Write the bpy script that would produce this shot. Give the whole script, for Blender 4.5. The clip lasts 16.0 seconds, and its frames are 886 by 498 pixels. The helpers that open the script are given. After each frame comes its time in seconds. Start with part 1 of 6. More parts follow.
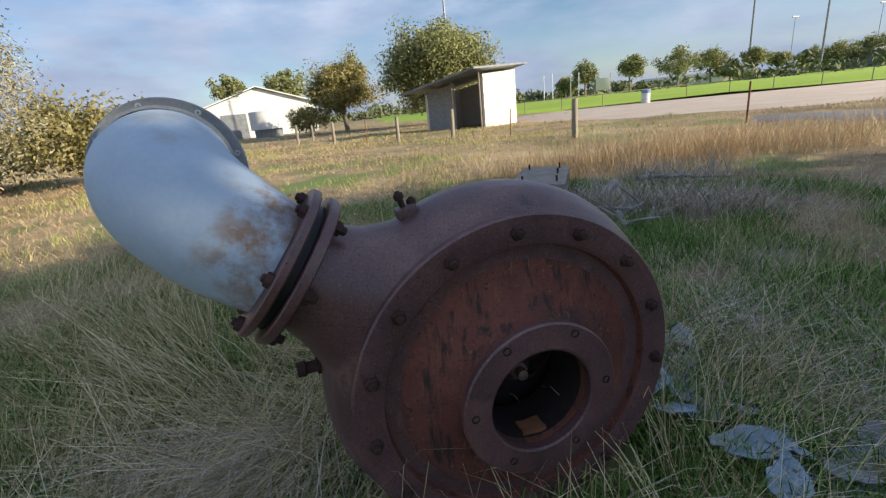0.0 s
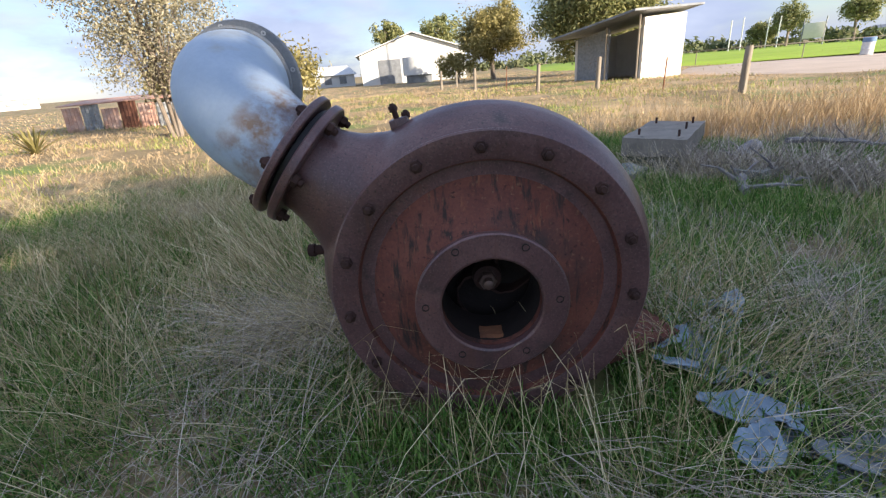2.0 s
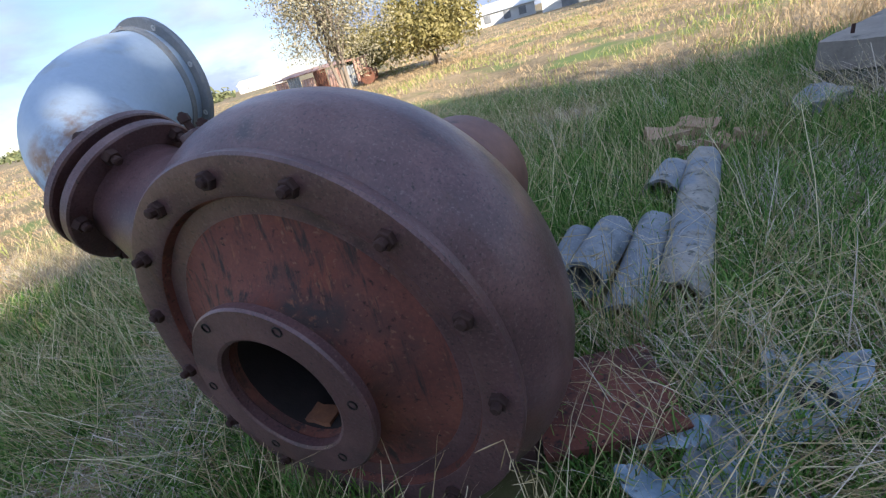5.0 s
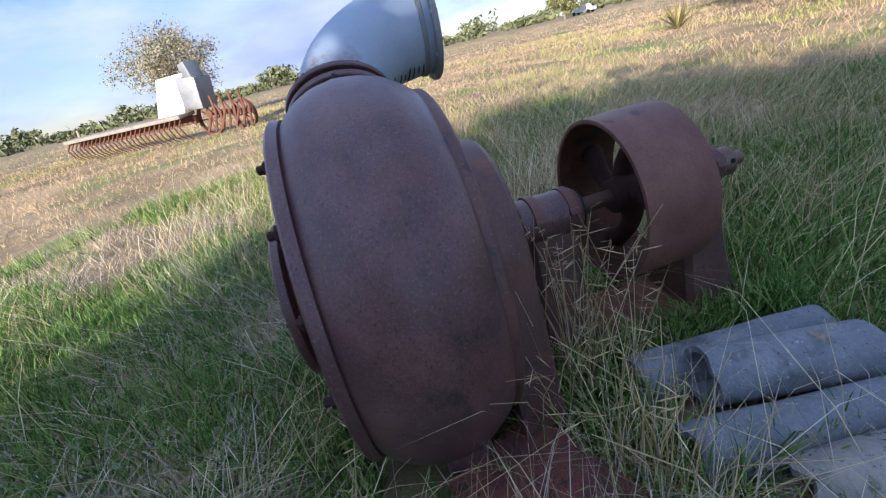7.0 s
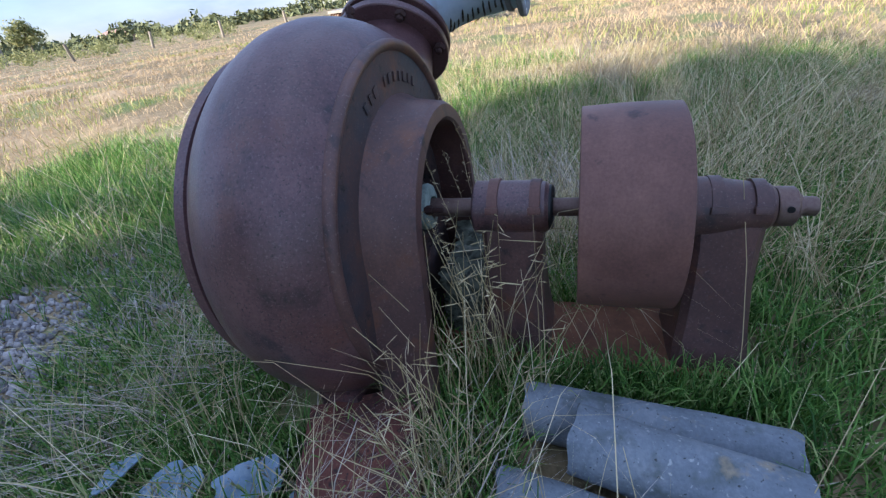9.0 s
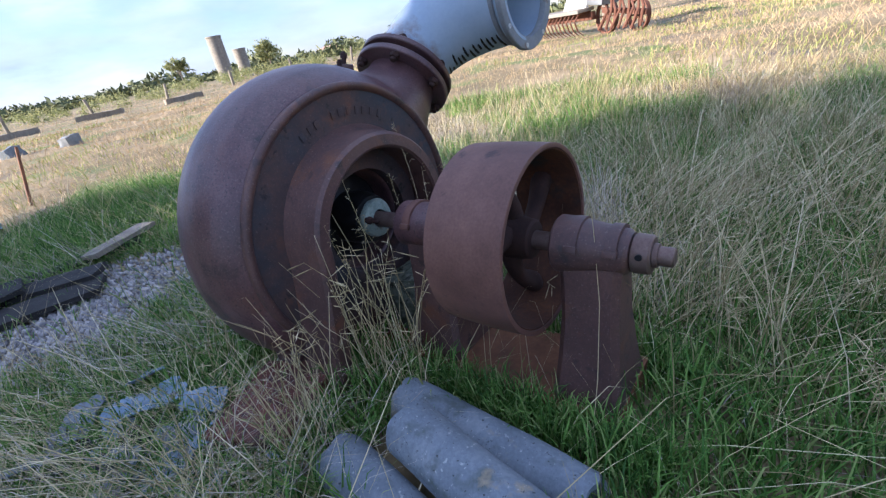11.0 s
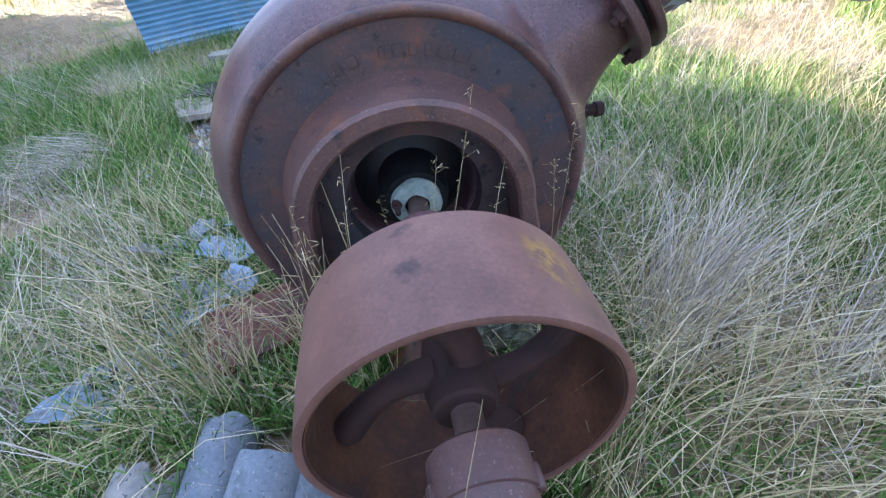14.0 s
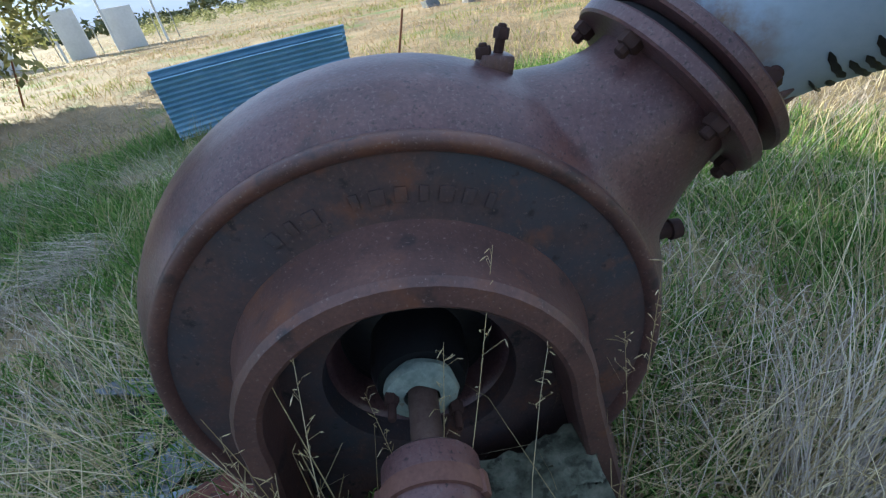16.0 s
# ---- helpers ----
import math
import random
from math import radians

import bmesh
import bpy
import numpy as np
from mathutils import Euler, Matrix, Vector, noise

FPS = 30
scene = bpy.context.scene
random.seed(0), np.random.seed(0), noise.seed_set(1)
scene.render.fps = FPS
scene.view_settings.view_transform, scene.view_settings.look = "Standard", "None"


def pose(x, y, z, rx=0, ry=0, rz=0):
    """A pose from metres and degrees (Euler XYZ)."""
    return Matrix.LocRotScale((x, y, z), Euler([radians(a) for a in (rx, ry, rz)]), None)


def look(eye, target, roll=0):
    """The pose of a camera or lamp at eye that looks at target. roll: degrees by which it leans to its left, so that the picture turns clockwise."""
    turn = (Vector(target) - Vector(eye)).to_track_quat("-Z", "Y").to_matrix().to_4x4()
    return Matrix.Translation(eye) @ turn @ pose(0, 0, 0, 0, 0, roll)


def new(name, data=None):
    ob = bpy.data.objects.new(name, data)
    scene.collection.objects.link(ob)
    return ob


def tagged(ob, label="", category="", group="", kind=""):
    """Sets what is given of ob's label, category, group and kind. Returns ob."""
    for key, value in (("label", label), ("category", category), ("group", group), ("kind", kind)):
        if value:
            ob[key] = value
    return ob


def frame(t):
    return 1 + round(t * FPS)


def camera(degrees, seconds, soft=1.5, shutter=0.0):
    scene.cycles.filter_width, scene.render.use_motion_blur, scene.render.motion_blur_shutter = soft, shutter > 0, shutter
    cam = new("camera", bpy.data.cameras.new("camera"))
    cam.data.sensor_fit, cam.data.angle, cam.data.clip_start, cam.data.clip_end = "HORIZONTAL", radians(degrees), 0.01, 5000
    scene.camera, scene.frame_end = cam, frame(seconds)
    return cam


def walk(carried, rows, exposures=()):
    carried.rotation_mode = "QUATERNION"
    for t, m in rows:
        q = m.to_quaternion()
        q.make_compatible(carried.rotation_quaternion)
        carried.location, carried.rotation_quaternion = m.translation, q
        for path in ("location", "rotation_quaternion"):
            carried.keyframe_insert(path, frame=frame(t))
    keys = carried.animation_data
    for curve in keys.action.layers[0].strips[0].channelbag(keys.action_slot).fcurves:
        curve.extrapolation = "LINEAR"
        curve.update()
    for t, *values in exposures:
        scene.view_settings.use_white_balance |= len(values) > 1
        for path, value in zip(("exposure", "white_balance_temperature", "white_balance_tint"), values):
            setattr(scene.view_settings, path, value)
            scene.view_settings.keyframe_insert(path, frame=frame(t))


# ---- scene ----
# ---- camera ----
cam = camera(90.1, 16.0, soft=1.3)
PATH = [
    (0, (-0.5, -0.995, 1.329), (0.037, 0.833, 0.719), -6.0),
    (0.5, (-0.319, -0.98, 1.267), (0.128, 0.845, 0.581), -2.7),
    (1, (-0.167, -1.13, 1.25), (-0.085, 0.722, 0.501), -4.2),
    (1.5, (-0.099, -1.239, 1.25), (-0.153, 0.614, 0.5), -5.6),
    (2, (-0.09, -1.242, 1.205), (-0.157, 0.611, 0.456), -4.8),
    (2.5, (-0.069, -1.235, 1.203), (-0.193, 0.612, 0.447), -5.5),
    (3, (-0.019, -1.222, 1.197), (-0.18, 0.621, 0.435), -6.8),
    (5.5, (0.935, -0.363, 1.123), (0.257, 0.364, 0.652), -16.0),
    (6, (1.117, -0.208, 1.148), (0.227, 0.274, 0.716), -12.2),
    (6.5, (1.273, -0.015, 1.173), (0.288, 0.240, 0.754), -14.3),
    (7, (1.237, 0.175, 1.132), (0.246, 0.324, 0.677), -13.9),
    (7.5, (1.162, 0.438, 1.185), (0.180, 0.435, 0.691), -12.8),
    (8, (1.160, 0.614, 1.166), (0.188, 0.400, 0.699), -11.0),
    (8.5, (1.156, 0.730, 1.130), (0.230, 0.471, 0.595), -7.9),
    (11, (1.002, 1.614, 1.126), (0.258, 0.961, 0.645), -11.3),
    (11.5, (0.697, 1.650, 1.091), (0.011, 0.957, 0.581), -4.6),
    (12, (0.467, 1.640, 1.165), (-0.013, 0.908, 0.499), -1.1),
    (12.5, (0.289, 1.702, 1.196), (-0.021, 0.905, 0.504), -4.6),
    (13, (0.232, 1.723, 1.209), (0.036, 0.875, 0.537), -4.6),
    (13.5, (0.137, 1.599, 1.177), (0.036, 0.745, 0.490), -4.8),
    (14, (0.049, 1.462, 1.222), (-0.039, 0.616, 0.524), -6.2),
    (14.5, (-0.057, 1.340, 1.248), (-0.017, 0.484, 0.558), -9.5),
    (15, (-0.154, 1.210, 1.296), (-0.099, 0.343, 0.621), -10.8),
    (15.5, (-0.127, 1.116, 1.270), (-0.097, 0.208, 0.651), -11.0),
    (16, (-0.077, 1.016, 1.219), (-0.096, 0.087, 0.631), -11.0),
]
walk(cam, [(t, look(eye, target, roll)) for t, eye, target, roll in PATH],
     [(0.0, 1.0, 5900, 12), (0.6, 1.17, 5900, 14), (1.0, 1.45, 6000, 16), (1.5, 1.48, 5950, 17), (3.0, 1.52, 5950, 17), (5.5, 1.6, 5450, 16), (6.0, 1.72, 5400, 17), (6.5, 1.45, 5500, 20), (7.0, 1.42, 5400, 21), (7.5, 1.6, 5300, 22), (8.5, 1.7, 5220, 17),
      (11.0, 1.8, 5290, 20), (11.5, 1.75, 5450, 21), (12.0, 2.75, 5330, 29), (12.5, 2.85, 5300, 27), (13.0, 2.65, 5400, 22), (13.5, 2.75, 5350, 20), (14.5, 2.8, 5500, 16), (15.0, 2.28, 5560, 13), (15.5, 2.0, 5500, 9), (16.0, 1.75, 5450, 7)])

# ---- sky, sun ----
SUN_AZ, SUN_EL = 125.0, 20.0  # degrees clockwise from +y, and above the horizon
to_sun = Vector((math.sin(radians(SUN_AZ)) * math.cos(radians(SUN_EL)), math.cos(radians(SUN_AZ)) * math.cos(radians(SUN_EL)), math.sin(radians(SUN_EL))))
world = bpy.data.worlds.new("sky")
scene.world = world
world.use_nodes = True
wn, wl = world.node_tree.nodes, world.node_tree.links
wn.clear()
sky = wn.new("ShaderNodeTexSky")
sky.sky_type, sky.sun_disc = "NISHITA", False
sky.sun_elevation, sky.sun_rotation = radians(SUN_EL), radians(SUN_AZ)
sky.air_density, sky.dust_density, sky.ozone_density = 1.0, 0.25, 2.0
coord = wn.new("ShaderNodeTexCoord")
stretch = wn.new("ShaderNodeMapping")
stretch.inputs["Scale"].default_value = (1.6, 1.6, 5.0)
puffs = wn.new("ShaderNodeTexNoise")
puffs.inputs["Scale"].default_value, puffs.inputs["Detail"].default_value, puffs.inputs["Roughness"].default_value = 1.7, 7, 0.58
edge = wn.new("ShaderNodeValToRGB")
edge.color_ramp.elements[0].position, edge.color_ramp.elements[1].position = 0.41, 0.66
shades = wn.new("ShaderNodeTexNoise")
shades.inputs["Scale"].default_value, shades.inputs["Detail"].default_value = 3.1, 5
cloud = wn.new("ShaderNodeValToRGB")
cloud.color_ramp.elements[0].position, cloud.color_ramp.elements[0].color = 0.3, (4.0, 4.7, 6.0, 1)
cloud.color_ramp.elements[1].position, cloud.color_ramp.elements[1].color = 0.66, (6.2, 6.8, 7.8, 1)
over = wn.new("ShaderNodeMix")
over.data_type = "RGBA"
back, sky_out = wn.new("ShaderNodeBackground"), wn.new("ShaderNodeOutputWorld")
back.inputs["Strength"].default_value = 0.06
wl.new(coord.outputs["Generated"], stretch.inputs["Vector"])
wl.new(stretch.outputs[0], puffs.inputs["Vector"])
wl.new(stretch.outputs[0], shades.inputs["Vector"])
apart, low_band, banked = wn.new("ShaderNodeSeparateXYZ"), wn.new("ShaderNodeMapRange"), wn.new("ShaderNodeMath")
low_band.inputs["From Min"].default_value, low_band.inputs["From Max"].default_value = 0.5, 0.0
low_band.inputs["To Min"].default_value, low_band.inputs["To Max"].default_value = 0.0, 0.09
wl.new(coord.outputs["Generated"], apart.inputs[0])
wl.new(apart.outputs["Z"], low_band.inputs["Value"])
wl.new(puffs.outputs["Fac"], banked.inputs[0])
wl.new(low_band.outputs[0], banked.inputs[1])
wl.new(banked.outputs[0], edge.inputs["Fac"])
wl.new(shades.outputs["Fac"], cloud.inputs["Fac"])
wl.new(edge.outputs["Color"], over.inputs["Factor"])
wl.new(sky.outputs["Color"], over.inputs["A"])
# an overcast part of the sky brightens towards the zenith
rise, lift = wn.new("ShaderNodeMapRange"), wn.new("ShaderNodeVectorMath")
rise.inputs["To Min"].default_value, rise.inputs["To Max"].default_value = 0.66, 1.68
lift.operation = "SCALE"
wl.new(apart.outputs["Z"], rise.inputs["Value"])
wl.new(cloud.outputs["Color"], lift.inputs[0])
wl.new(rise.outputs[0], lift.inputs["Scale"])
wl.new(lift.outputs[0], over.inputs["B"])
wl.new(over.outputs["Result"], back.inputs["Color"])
wl.new(back.outputs[0], sky_out.inputs["Surface"])

sun = new("sun", bpy.data.lights.new("sun", "SUN"))
sun.data.energy, sun.data.angle, sun.data.color = 4.6, radians(0.6), (1.0, 0.85, 0.6)
sun.matrix_world = look((0, 0, 30), Vector((0, 0, 30)) - to_sun)


# ---- materials ----
def material(name, stops, scale=8.0, detail=6.0, rough=(0.7, 0.95), bump=0.3, bump_scale=60.0, metal=0.0, stretch=(1, 1, 1), island=0.0, spots=None, translucent=0.0, near=None, streaks=None, sheen=0.33):
    """stops: [(position, colour)] along a two-scale noise; spots: (colour, scale, threshold, softness) stains of their own shape; streaks: (colour, scales along the axes, threshold, softness); near: (place, reach, softness, colour, chip size, low, high)."""
    m = bpy.data.materials.new(name)
    m.use_nodes = True
    n, l = m.node_tree.nodes, m.node_tree.links
    bsdf = n["Principled BSDF"]
    bsdf.inputs["Metallic"].default_value, bsdf.inputs["Specular IOR Level"].default_value = metal, sheen
    place, fit = n.new("ShaderNodeTexCoord"), n.new("ShaderNodeMapping")
    fit.inputs["Scale"].default_value = stretch
    l.new(place.outputs["Object"], fit.inputs["Vector"])
    big, fine = n.new("ShaderNodeTexNoise"), n.new("ShaderNodeTexNoise")
    for node, s, d in ((big, scale, detail), (fine, bump_scale, 4.0)):
        node.inputs["Scale"].default_value, node.inputs["Detail"].default_value, node.inputs["Roughness"].default_value = s, d, 0.62
        l.new(fit.outputs[0], node.inputs["Vector"])
    mixed = n.new("ShaderNodeMath")
    mixed.operation = "MULTIPLY_ADD"
    mixed.inputs[1].default_value, mixed.inputs[2].default_value = 0.35, 0.0
    l.new(fine.outputs["Fac"], mixed.inputs[0])
    both = n.new("ShaderNodeMath")
    both.operation = "MULTIPLY_ADD"
    both.inputs[1].default_value = 0.65
    l.new(big.outputs["Fac"], both.inputs[0])
    l.new(mixed.outputs[0], both.inputs[2])
    value = both.outputs[0]
    if island:
        info, obinfo = n.new("ShaderNodeNewGeometry"), n.new("ShaderNodeObjectInfo")
        plus = n.new("ShaderNodeMath")
        plus.operation = "ADD"
        l.new(info.outputs["Random Per Island"], plus.inputs[0])
        l.new(obinfo.outputs["Random"], plus.inputs[1])
        frac = n.new("ShaderNodeMath")
        frac.operation = "FRACT"
        l.new(plus.outputs[0], frac.inputs[0])
        blend = n.new("ShaderNodeMix")
        blend.inputs["Factor"].default_value = island
        l.new(value, blend.inputs["A"])
        l.new(frac.outputs[0], blend.inputs["B"])
        value = blend.outputs["Result"]
    ramp = n.new("ShaderNodeValToRGB")
    while len(ramp.color_ramp.elements) < len(stops):
        ramp.color_ramp.elements.new(0.5)
    for e, (p, c) in zip(ramp.color_ramp.elements, stops):
        e.position, e.color = p, (*c, 1)
    l.new(value, ramp.inputs["Fac"])
    colour = ramp.outputs["Color"]
    for tint, s, threshold, softness in spots or ():
        stain = n.new("ShaderNodeTexNoise")
        stain.inputs["Scale"].default_value, stain.inputs["Detail"].default_value, stain.inputs["Roughness"].default_value = s, 6, 0.6
        shift = n.new("ShaderNodeVectorMath")
        shift.inputs[1].default_value = (s * 1.7, s * 0.3, 4.1)
        l.new(fit.outputs[0], shift.inputs[0])
        l.new(shift.outputs[0], stain.inputs["Vector"])
        where = n.new("ShaderNodeMapRange")
        where.inputs["From Min"].default_value, where.inputs["From Max"].default_value = threshold, threshold + softness
        l.new(stain.outputs["Fac"], where.inputs["Value"])
        lay = n.new("ShaderNodeMix")
        lay.data_type = "RGBA"
        lay.inputs["B"].default_value = (*tint, 1)
        l.new(where.outputs[0], lay.inputs["Factor"])
        l.new(colour, lay.inputs["A"])
        colour = lay.outputs["Result"]
    for tint, wide, threshold, softness in streaks or ():
        run, smear, where = n.new("ShaderNodeMapping"), n.new("ShaderNodeTexNoise"), n.new("ShaderNodeMapRange")
        run.inputs["Scale"].default_value = wide
        smear.inputs["Scale"].default_value, smear.inputs["Detail"].default_value, smear.inputs["Roughness"].default_value = 1.0, 8, 0.68
        l.new(place.outputs["Object"], run.inputs["Vector"])
        l.new(run.outputs[0], smear.inputs["Vector"])
        where.inputs["From Min"].default_value, where.inputs["From Max"].default_value = threshold, threshold + softness
        l.new(smear.outputs["Fac"], where.inputs["Value"])
        lay = n.new("ShaderNodeMix")
        lay.data_type = "RGBA"
        lay.inputs["B"].default_value = (*tint, 1)
        l.new(where.outputs[0], lay.inputs["Factor"])
        l.new(colour, lay.inputs["A"])
        colour = lay.outputs["Result"]
    for spot, reach, soft, tint, chip, low, high in near or ():
        away = n.new("ShaderNodeVectorMath")
        away.operation = "DISTANCE"
        away.inputs[1].default_value = spot
        l.new(place.outputs["Object"], away.inputs[0])
        wander = n.new("ShaderNodeMath")
        wander.operation = "MULTIPLY_ADD"
        wander.inputs[1].default_value = 0.3
        l.new(big.outputs["Fac"], wander.inputs[0])
        l.new(away.outputs["Value"], wander.inputs[2])
        fade = n.new("ShaderNodeMapRange")
        fade.inputs["From Min"].default_value, fade.inputs["From Max"].default_value = reach + 0.15 + soft, reach + 0.15
        l.new(wander.outputs[0], fade.inputs["Value"])
        chips, worn = n.new("ShaderNodeTexNoise"), n.new("ShaderNodeMapRange")
        chips.inputs["Scale"].default_value, chips.inputs["Detail"].default_value, chips.inputs["Roughness"].default_value = chip, 6, 0.65
        l.new(place.outputs["Object"], chips.inputs["Vector"])
        worn.inputs["From Min"].default_value, worn.inputs["From Max"].default_value = low, high
        l.new(chips.outputs["Fac"], worn.inputs["Value"])
        flaked = n.new("ShaderNodeMath")
        flaked.operation = "MULTIPLY"
        l.new(fade.outputs[0], flaked.inputs[0])
        l.new(worn.outputs[0], flaked.inputs[1])
        lay = n.new("ShaderNodeMix")
        lay.data_type = "RGBA"
        lay.inputs["B"].default_value = (*tint, 1)
        l.new(flaked.outputs[0], lay.inputs["Factor"])
        l.new(colour, lay.inputs["A"])
        colour = lay.outputs["Result"]
    l.new(colour, bsdf.inputs["Base Color"])
    gloss = n.new("ShaderNodeMapRange")
    gloss.inputs["To Min"].default_value, gloss.inputs["To Max"].default_value = rough
    l.new(fine.outputs["Fac"], gloss.inputs["Value"])
    l.new(gloss.outputs[0], bsdf.inputs["Roughness"])
    if bump:
        relief = n.new("ShaderNodeBump")
        relief.inputs["Strength"].default_value, relief.inputs["Distance"].default_value = bump, 0.6 / bump_scale
        l.new(both.outputs[0], relief.inputs["Height"])
        l.new(relief.outputs[0], bsdf.inputs["Normal"])
    if translucent:
        thin, add = n.new("ShaderNodeBsdfTranslucent"), n.new("ShaderNodeMixShader")
        add.inputs[0].default_value = translucent
        l.new(colour, thin.inputs["Color"])
        l.new(bsdf.outputs[0], add.inputs[1])
        l.new(thin.outputs[0], add.inputs[2])
        l.new(add.outputs[0], n["Material Output"].inputs["Surface"])
    return m


cast_rust = material("cast_rust", [(0.3, (0.056, 0.029, 0.031)), (0.5, (0.107, 0.053, 0.053)), (0.68, (0.178, 0.096, 0.09))], 7, bump=0.42, bump_scale=130, rough=(0.26, 0.48), sheen=0.62,
                     spots=[((0.15, 0.062, 0.04), 3.2, 0.54, 0.18), ((0.04, 0.026, 0.028), 9, 0.58, 0.12), ((0.16, 0.105, 0.1), 170, 0.55, 0.14), ((0.035, 0.02, 0.02), 130, 0.57, 0.12)],
                     streaks=[((0.11, 0.05, 0.036), (16, 16, 2.2), 0.58, 0.18)])
cover_rust = material("cover_rust", [(0.3, (0.08, 0.031, 0.025)), (0.5, (0.155, 0.055, 0.04)), (0.7, (0.23, 0.09, 0.058))], 6, bump=0.55, bump_scale=100, rough=(0.6, 0.9),
                      spots=[((0.055, 0.04, 0.036), 3.4, 0.5, 0.16), ((0.17, 0.055, 0.035), 5, 0.56, 0.12), ((0.22, 0.115, 0.07), 70, 0.6, 0.1), ((0.035, 0.018, 0.015), 60, 0.6, 0.1)],
                      streaks=[((0.045, 0.03, 0.026), (30, 30, 3.4), 0.54, 0.1), ((0.25, 0.105, 0.055), (42, 42, 4.5), 0.6, 0.09), ((0.27, 0.17, 0.1), (60, 60, 7), 0.66, 0.06)])
back_rust = material("back_rust", [(0.3, (0.045, 0.034, 0.034)), (0.5, (0.075, 0.05, 0.047)), (0.7, (0.13, 0.07, 0.055))], 8, bump=0.4, bump_scale=110, rough=(0.5, 0.8),
                     spots=[((0.036, 0.052, 0.068), 3.4, 0.49, 0.2), ((0.16, 0.07, 0.04), 9, 0.57, 0.16), ((0.03, 0.026, 0.026), 22, 0.6, 0.07), ((0.14, 0.1, 0.085), 150, 0.6, 0.12)])
pedestal_rust = material("pedestal_rust", [(0.3, (0.055, 0.031, 0.028)), (0.5, (0.105, 0.054, 0.045)), (0.7, (0.175, 0.09, 0.068))], 6, bump=0.35, bump_scale=120, rough=(0.36, 0.6), sheen=0.5,
                         spots=[((0.17, 0.07, 0.036), 7, 0.57, 0.14), ((0.045, 0.03, 0.03), 14, 0.58, 0.1), ((0.2, 0.14, 0.12), 160, 0.6, 0.1)])
pulley_rust = material("pulley_rust", [(0.3, (0.09, 0.046, 0.036)), (0.5, (0.165, 0.082, 0.062)), (0.7, (0.25, 0.13, 0.095))], 5, bump=0.3, bump_scale=140, rough=(0.36, 0.66),
                       spots=[((0.26, 0.13, 0.06), 4.3, 0.66, 0.1), ((0.06, 0.035, 0.03), 12, 0.62, 0.1)], near=[((-0.16, 0.98, 0.77), -0.015, 0.075, (0.3, 0.17, 0.035), 42, 0.44, 0.56)])
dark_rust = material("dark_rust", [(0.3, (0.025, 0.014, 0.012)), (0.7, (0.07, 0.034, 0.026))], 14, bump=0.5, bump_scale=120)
bright_rust = material("bright_rust", [(0.3, (0.12, 0.05, 0.026)), (0.55, (0.22, 0.095, 0.045)), (0.75, (0.32, 0.16, 0.08))], 9, bump=0.5, bump_scale=90, spots=[((0.1, 0.05, 0.035), 5, 0.55, 0.15)])
blue_paint = material("blue_paint", [(0.3, (0.33, 0.41, 0.505)), (0.5, (0.385, 0.47, 0.56)), (0.7, (0.44, 0.52, 0.6))], 5, bump=0.2, bump_scale=70, rough=(0.75, 0.9),
                      spots=[((0.2, 0.13, 0.09), 7, 0.68, 0.14), ((0.33, 0.33, 0.3), 3, 0.58, 0.16)],
                      near=[((-0.55, 0.16, 1.0), 0.165, 0.07, (0.26, 0.19, 0.14), 14, 0.4, 0.58), ((-0.53, 0.17, 1.0), 0.1, 0.06, (0.12, 0.065, 0.055), 12, 0.32, 0.5)])
grey_paint = material("grey_paint", [(0.3, (0.16, 0.17, 0.18)), (0.6, (0.3, 0.31, 0.31)), (0.75, (0.4, 0.38, 0.33))], 8, bump=0.3, bump_scale=90, spots=[((0.2, 0.12, 0.07), 9, 0.6, 0.1)])
# flat black for tar, rubber and oil, and for shade painted in recesses
tar_and_shade = material("tar_and_shade", [(0.3, (0.008, 0.008, 0.009)), (0.7, (0.02, 0.02, 0.021))], 20, rough=(0.3, 0.6))
# near-black: the bore's shade is put into this colour
bore_shade = material("bore_shade", [(0.3, (0.008, 0.006, 0.005)), (0.6, (0.02, 0.014, 0.012)), (0.75, (0.045, 0.026, 0.02))], 12, bump=0.6, bump_scale=90)
gravel_grey = material("gravel_grey", [(0.0, (0.13, 0.12, 0.12)), (0.5, (0.3, 0.28, 0.27)), (1.0, (0.55, 0.5, 0.46))], 6, bump=0.4, bump_scale=60, island=0.85)
gland_metal = material("gland_metal", [(0.35, (0.16, 0.2, 0.17)), (0.55, (0.33, 0.38, 0.32)), (0.7, (0.2, 0.12, 0.06))], 14, bump=0.6, bump_scale=90)
worn_steel = material("worn_steel", [(0.3, (0.1, 0.055, 0.045)), (0.7, (0.24, 0.17, 0.14))], 12, metal=0.5, rough=(0.35, 0.6), bump=0.2, bump_scale=160)
mortar = material("mortar", [(0.36, (0.035, 0.04, 0.028)), (0.5, (0.125, 0.135, 0.095)), (0.68, (0.24, 0.235, 0.18))], 20, bump=1.0, bump_scale=46, spots=[((0.05, 0.052, 0.038), 28, 0.56, 0.08)])
fibro = material("fibro", [(0.3, (0.12, 0.14, 0.16)), (0.5, (0.2, 0.225, 0.25)), (0.7, (0.31, 0.33, 0.345))], 6, bump=0.6, bump_scale=110, rough=(0.75, 0.95), spots=[((0.11, 0.125, 0.12), 9, 0.56, 0.12), ((0.4, 0.32, 0.2), 5, 0.64, 0.08), ((0.4, 0.41, 0.4), 70, 0.62, 0.06), ((0.07, 0.075, 0.075), 90, 0.64, 0.04)])
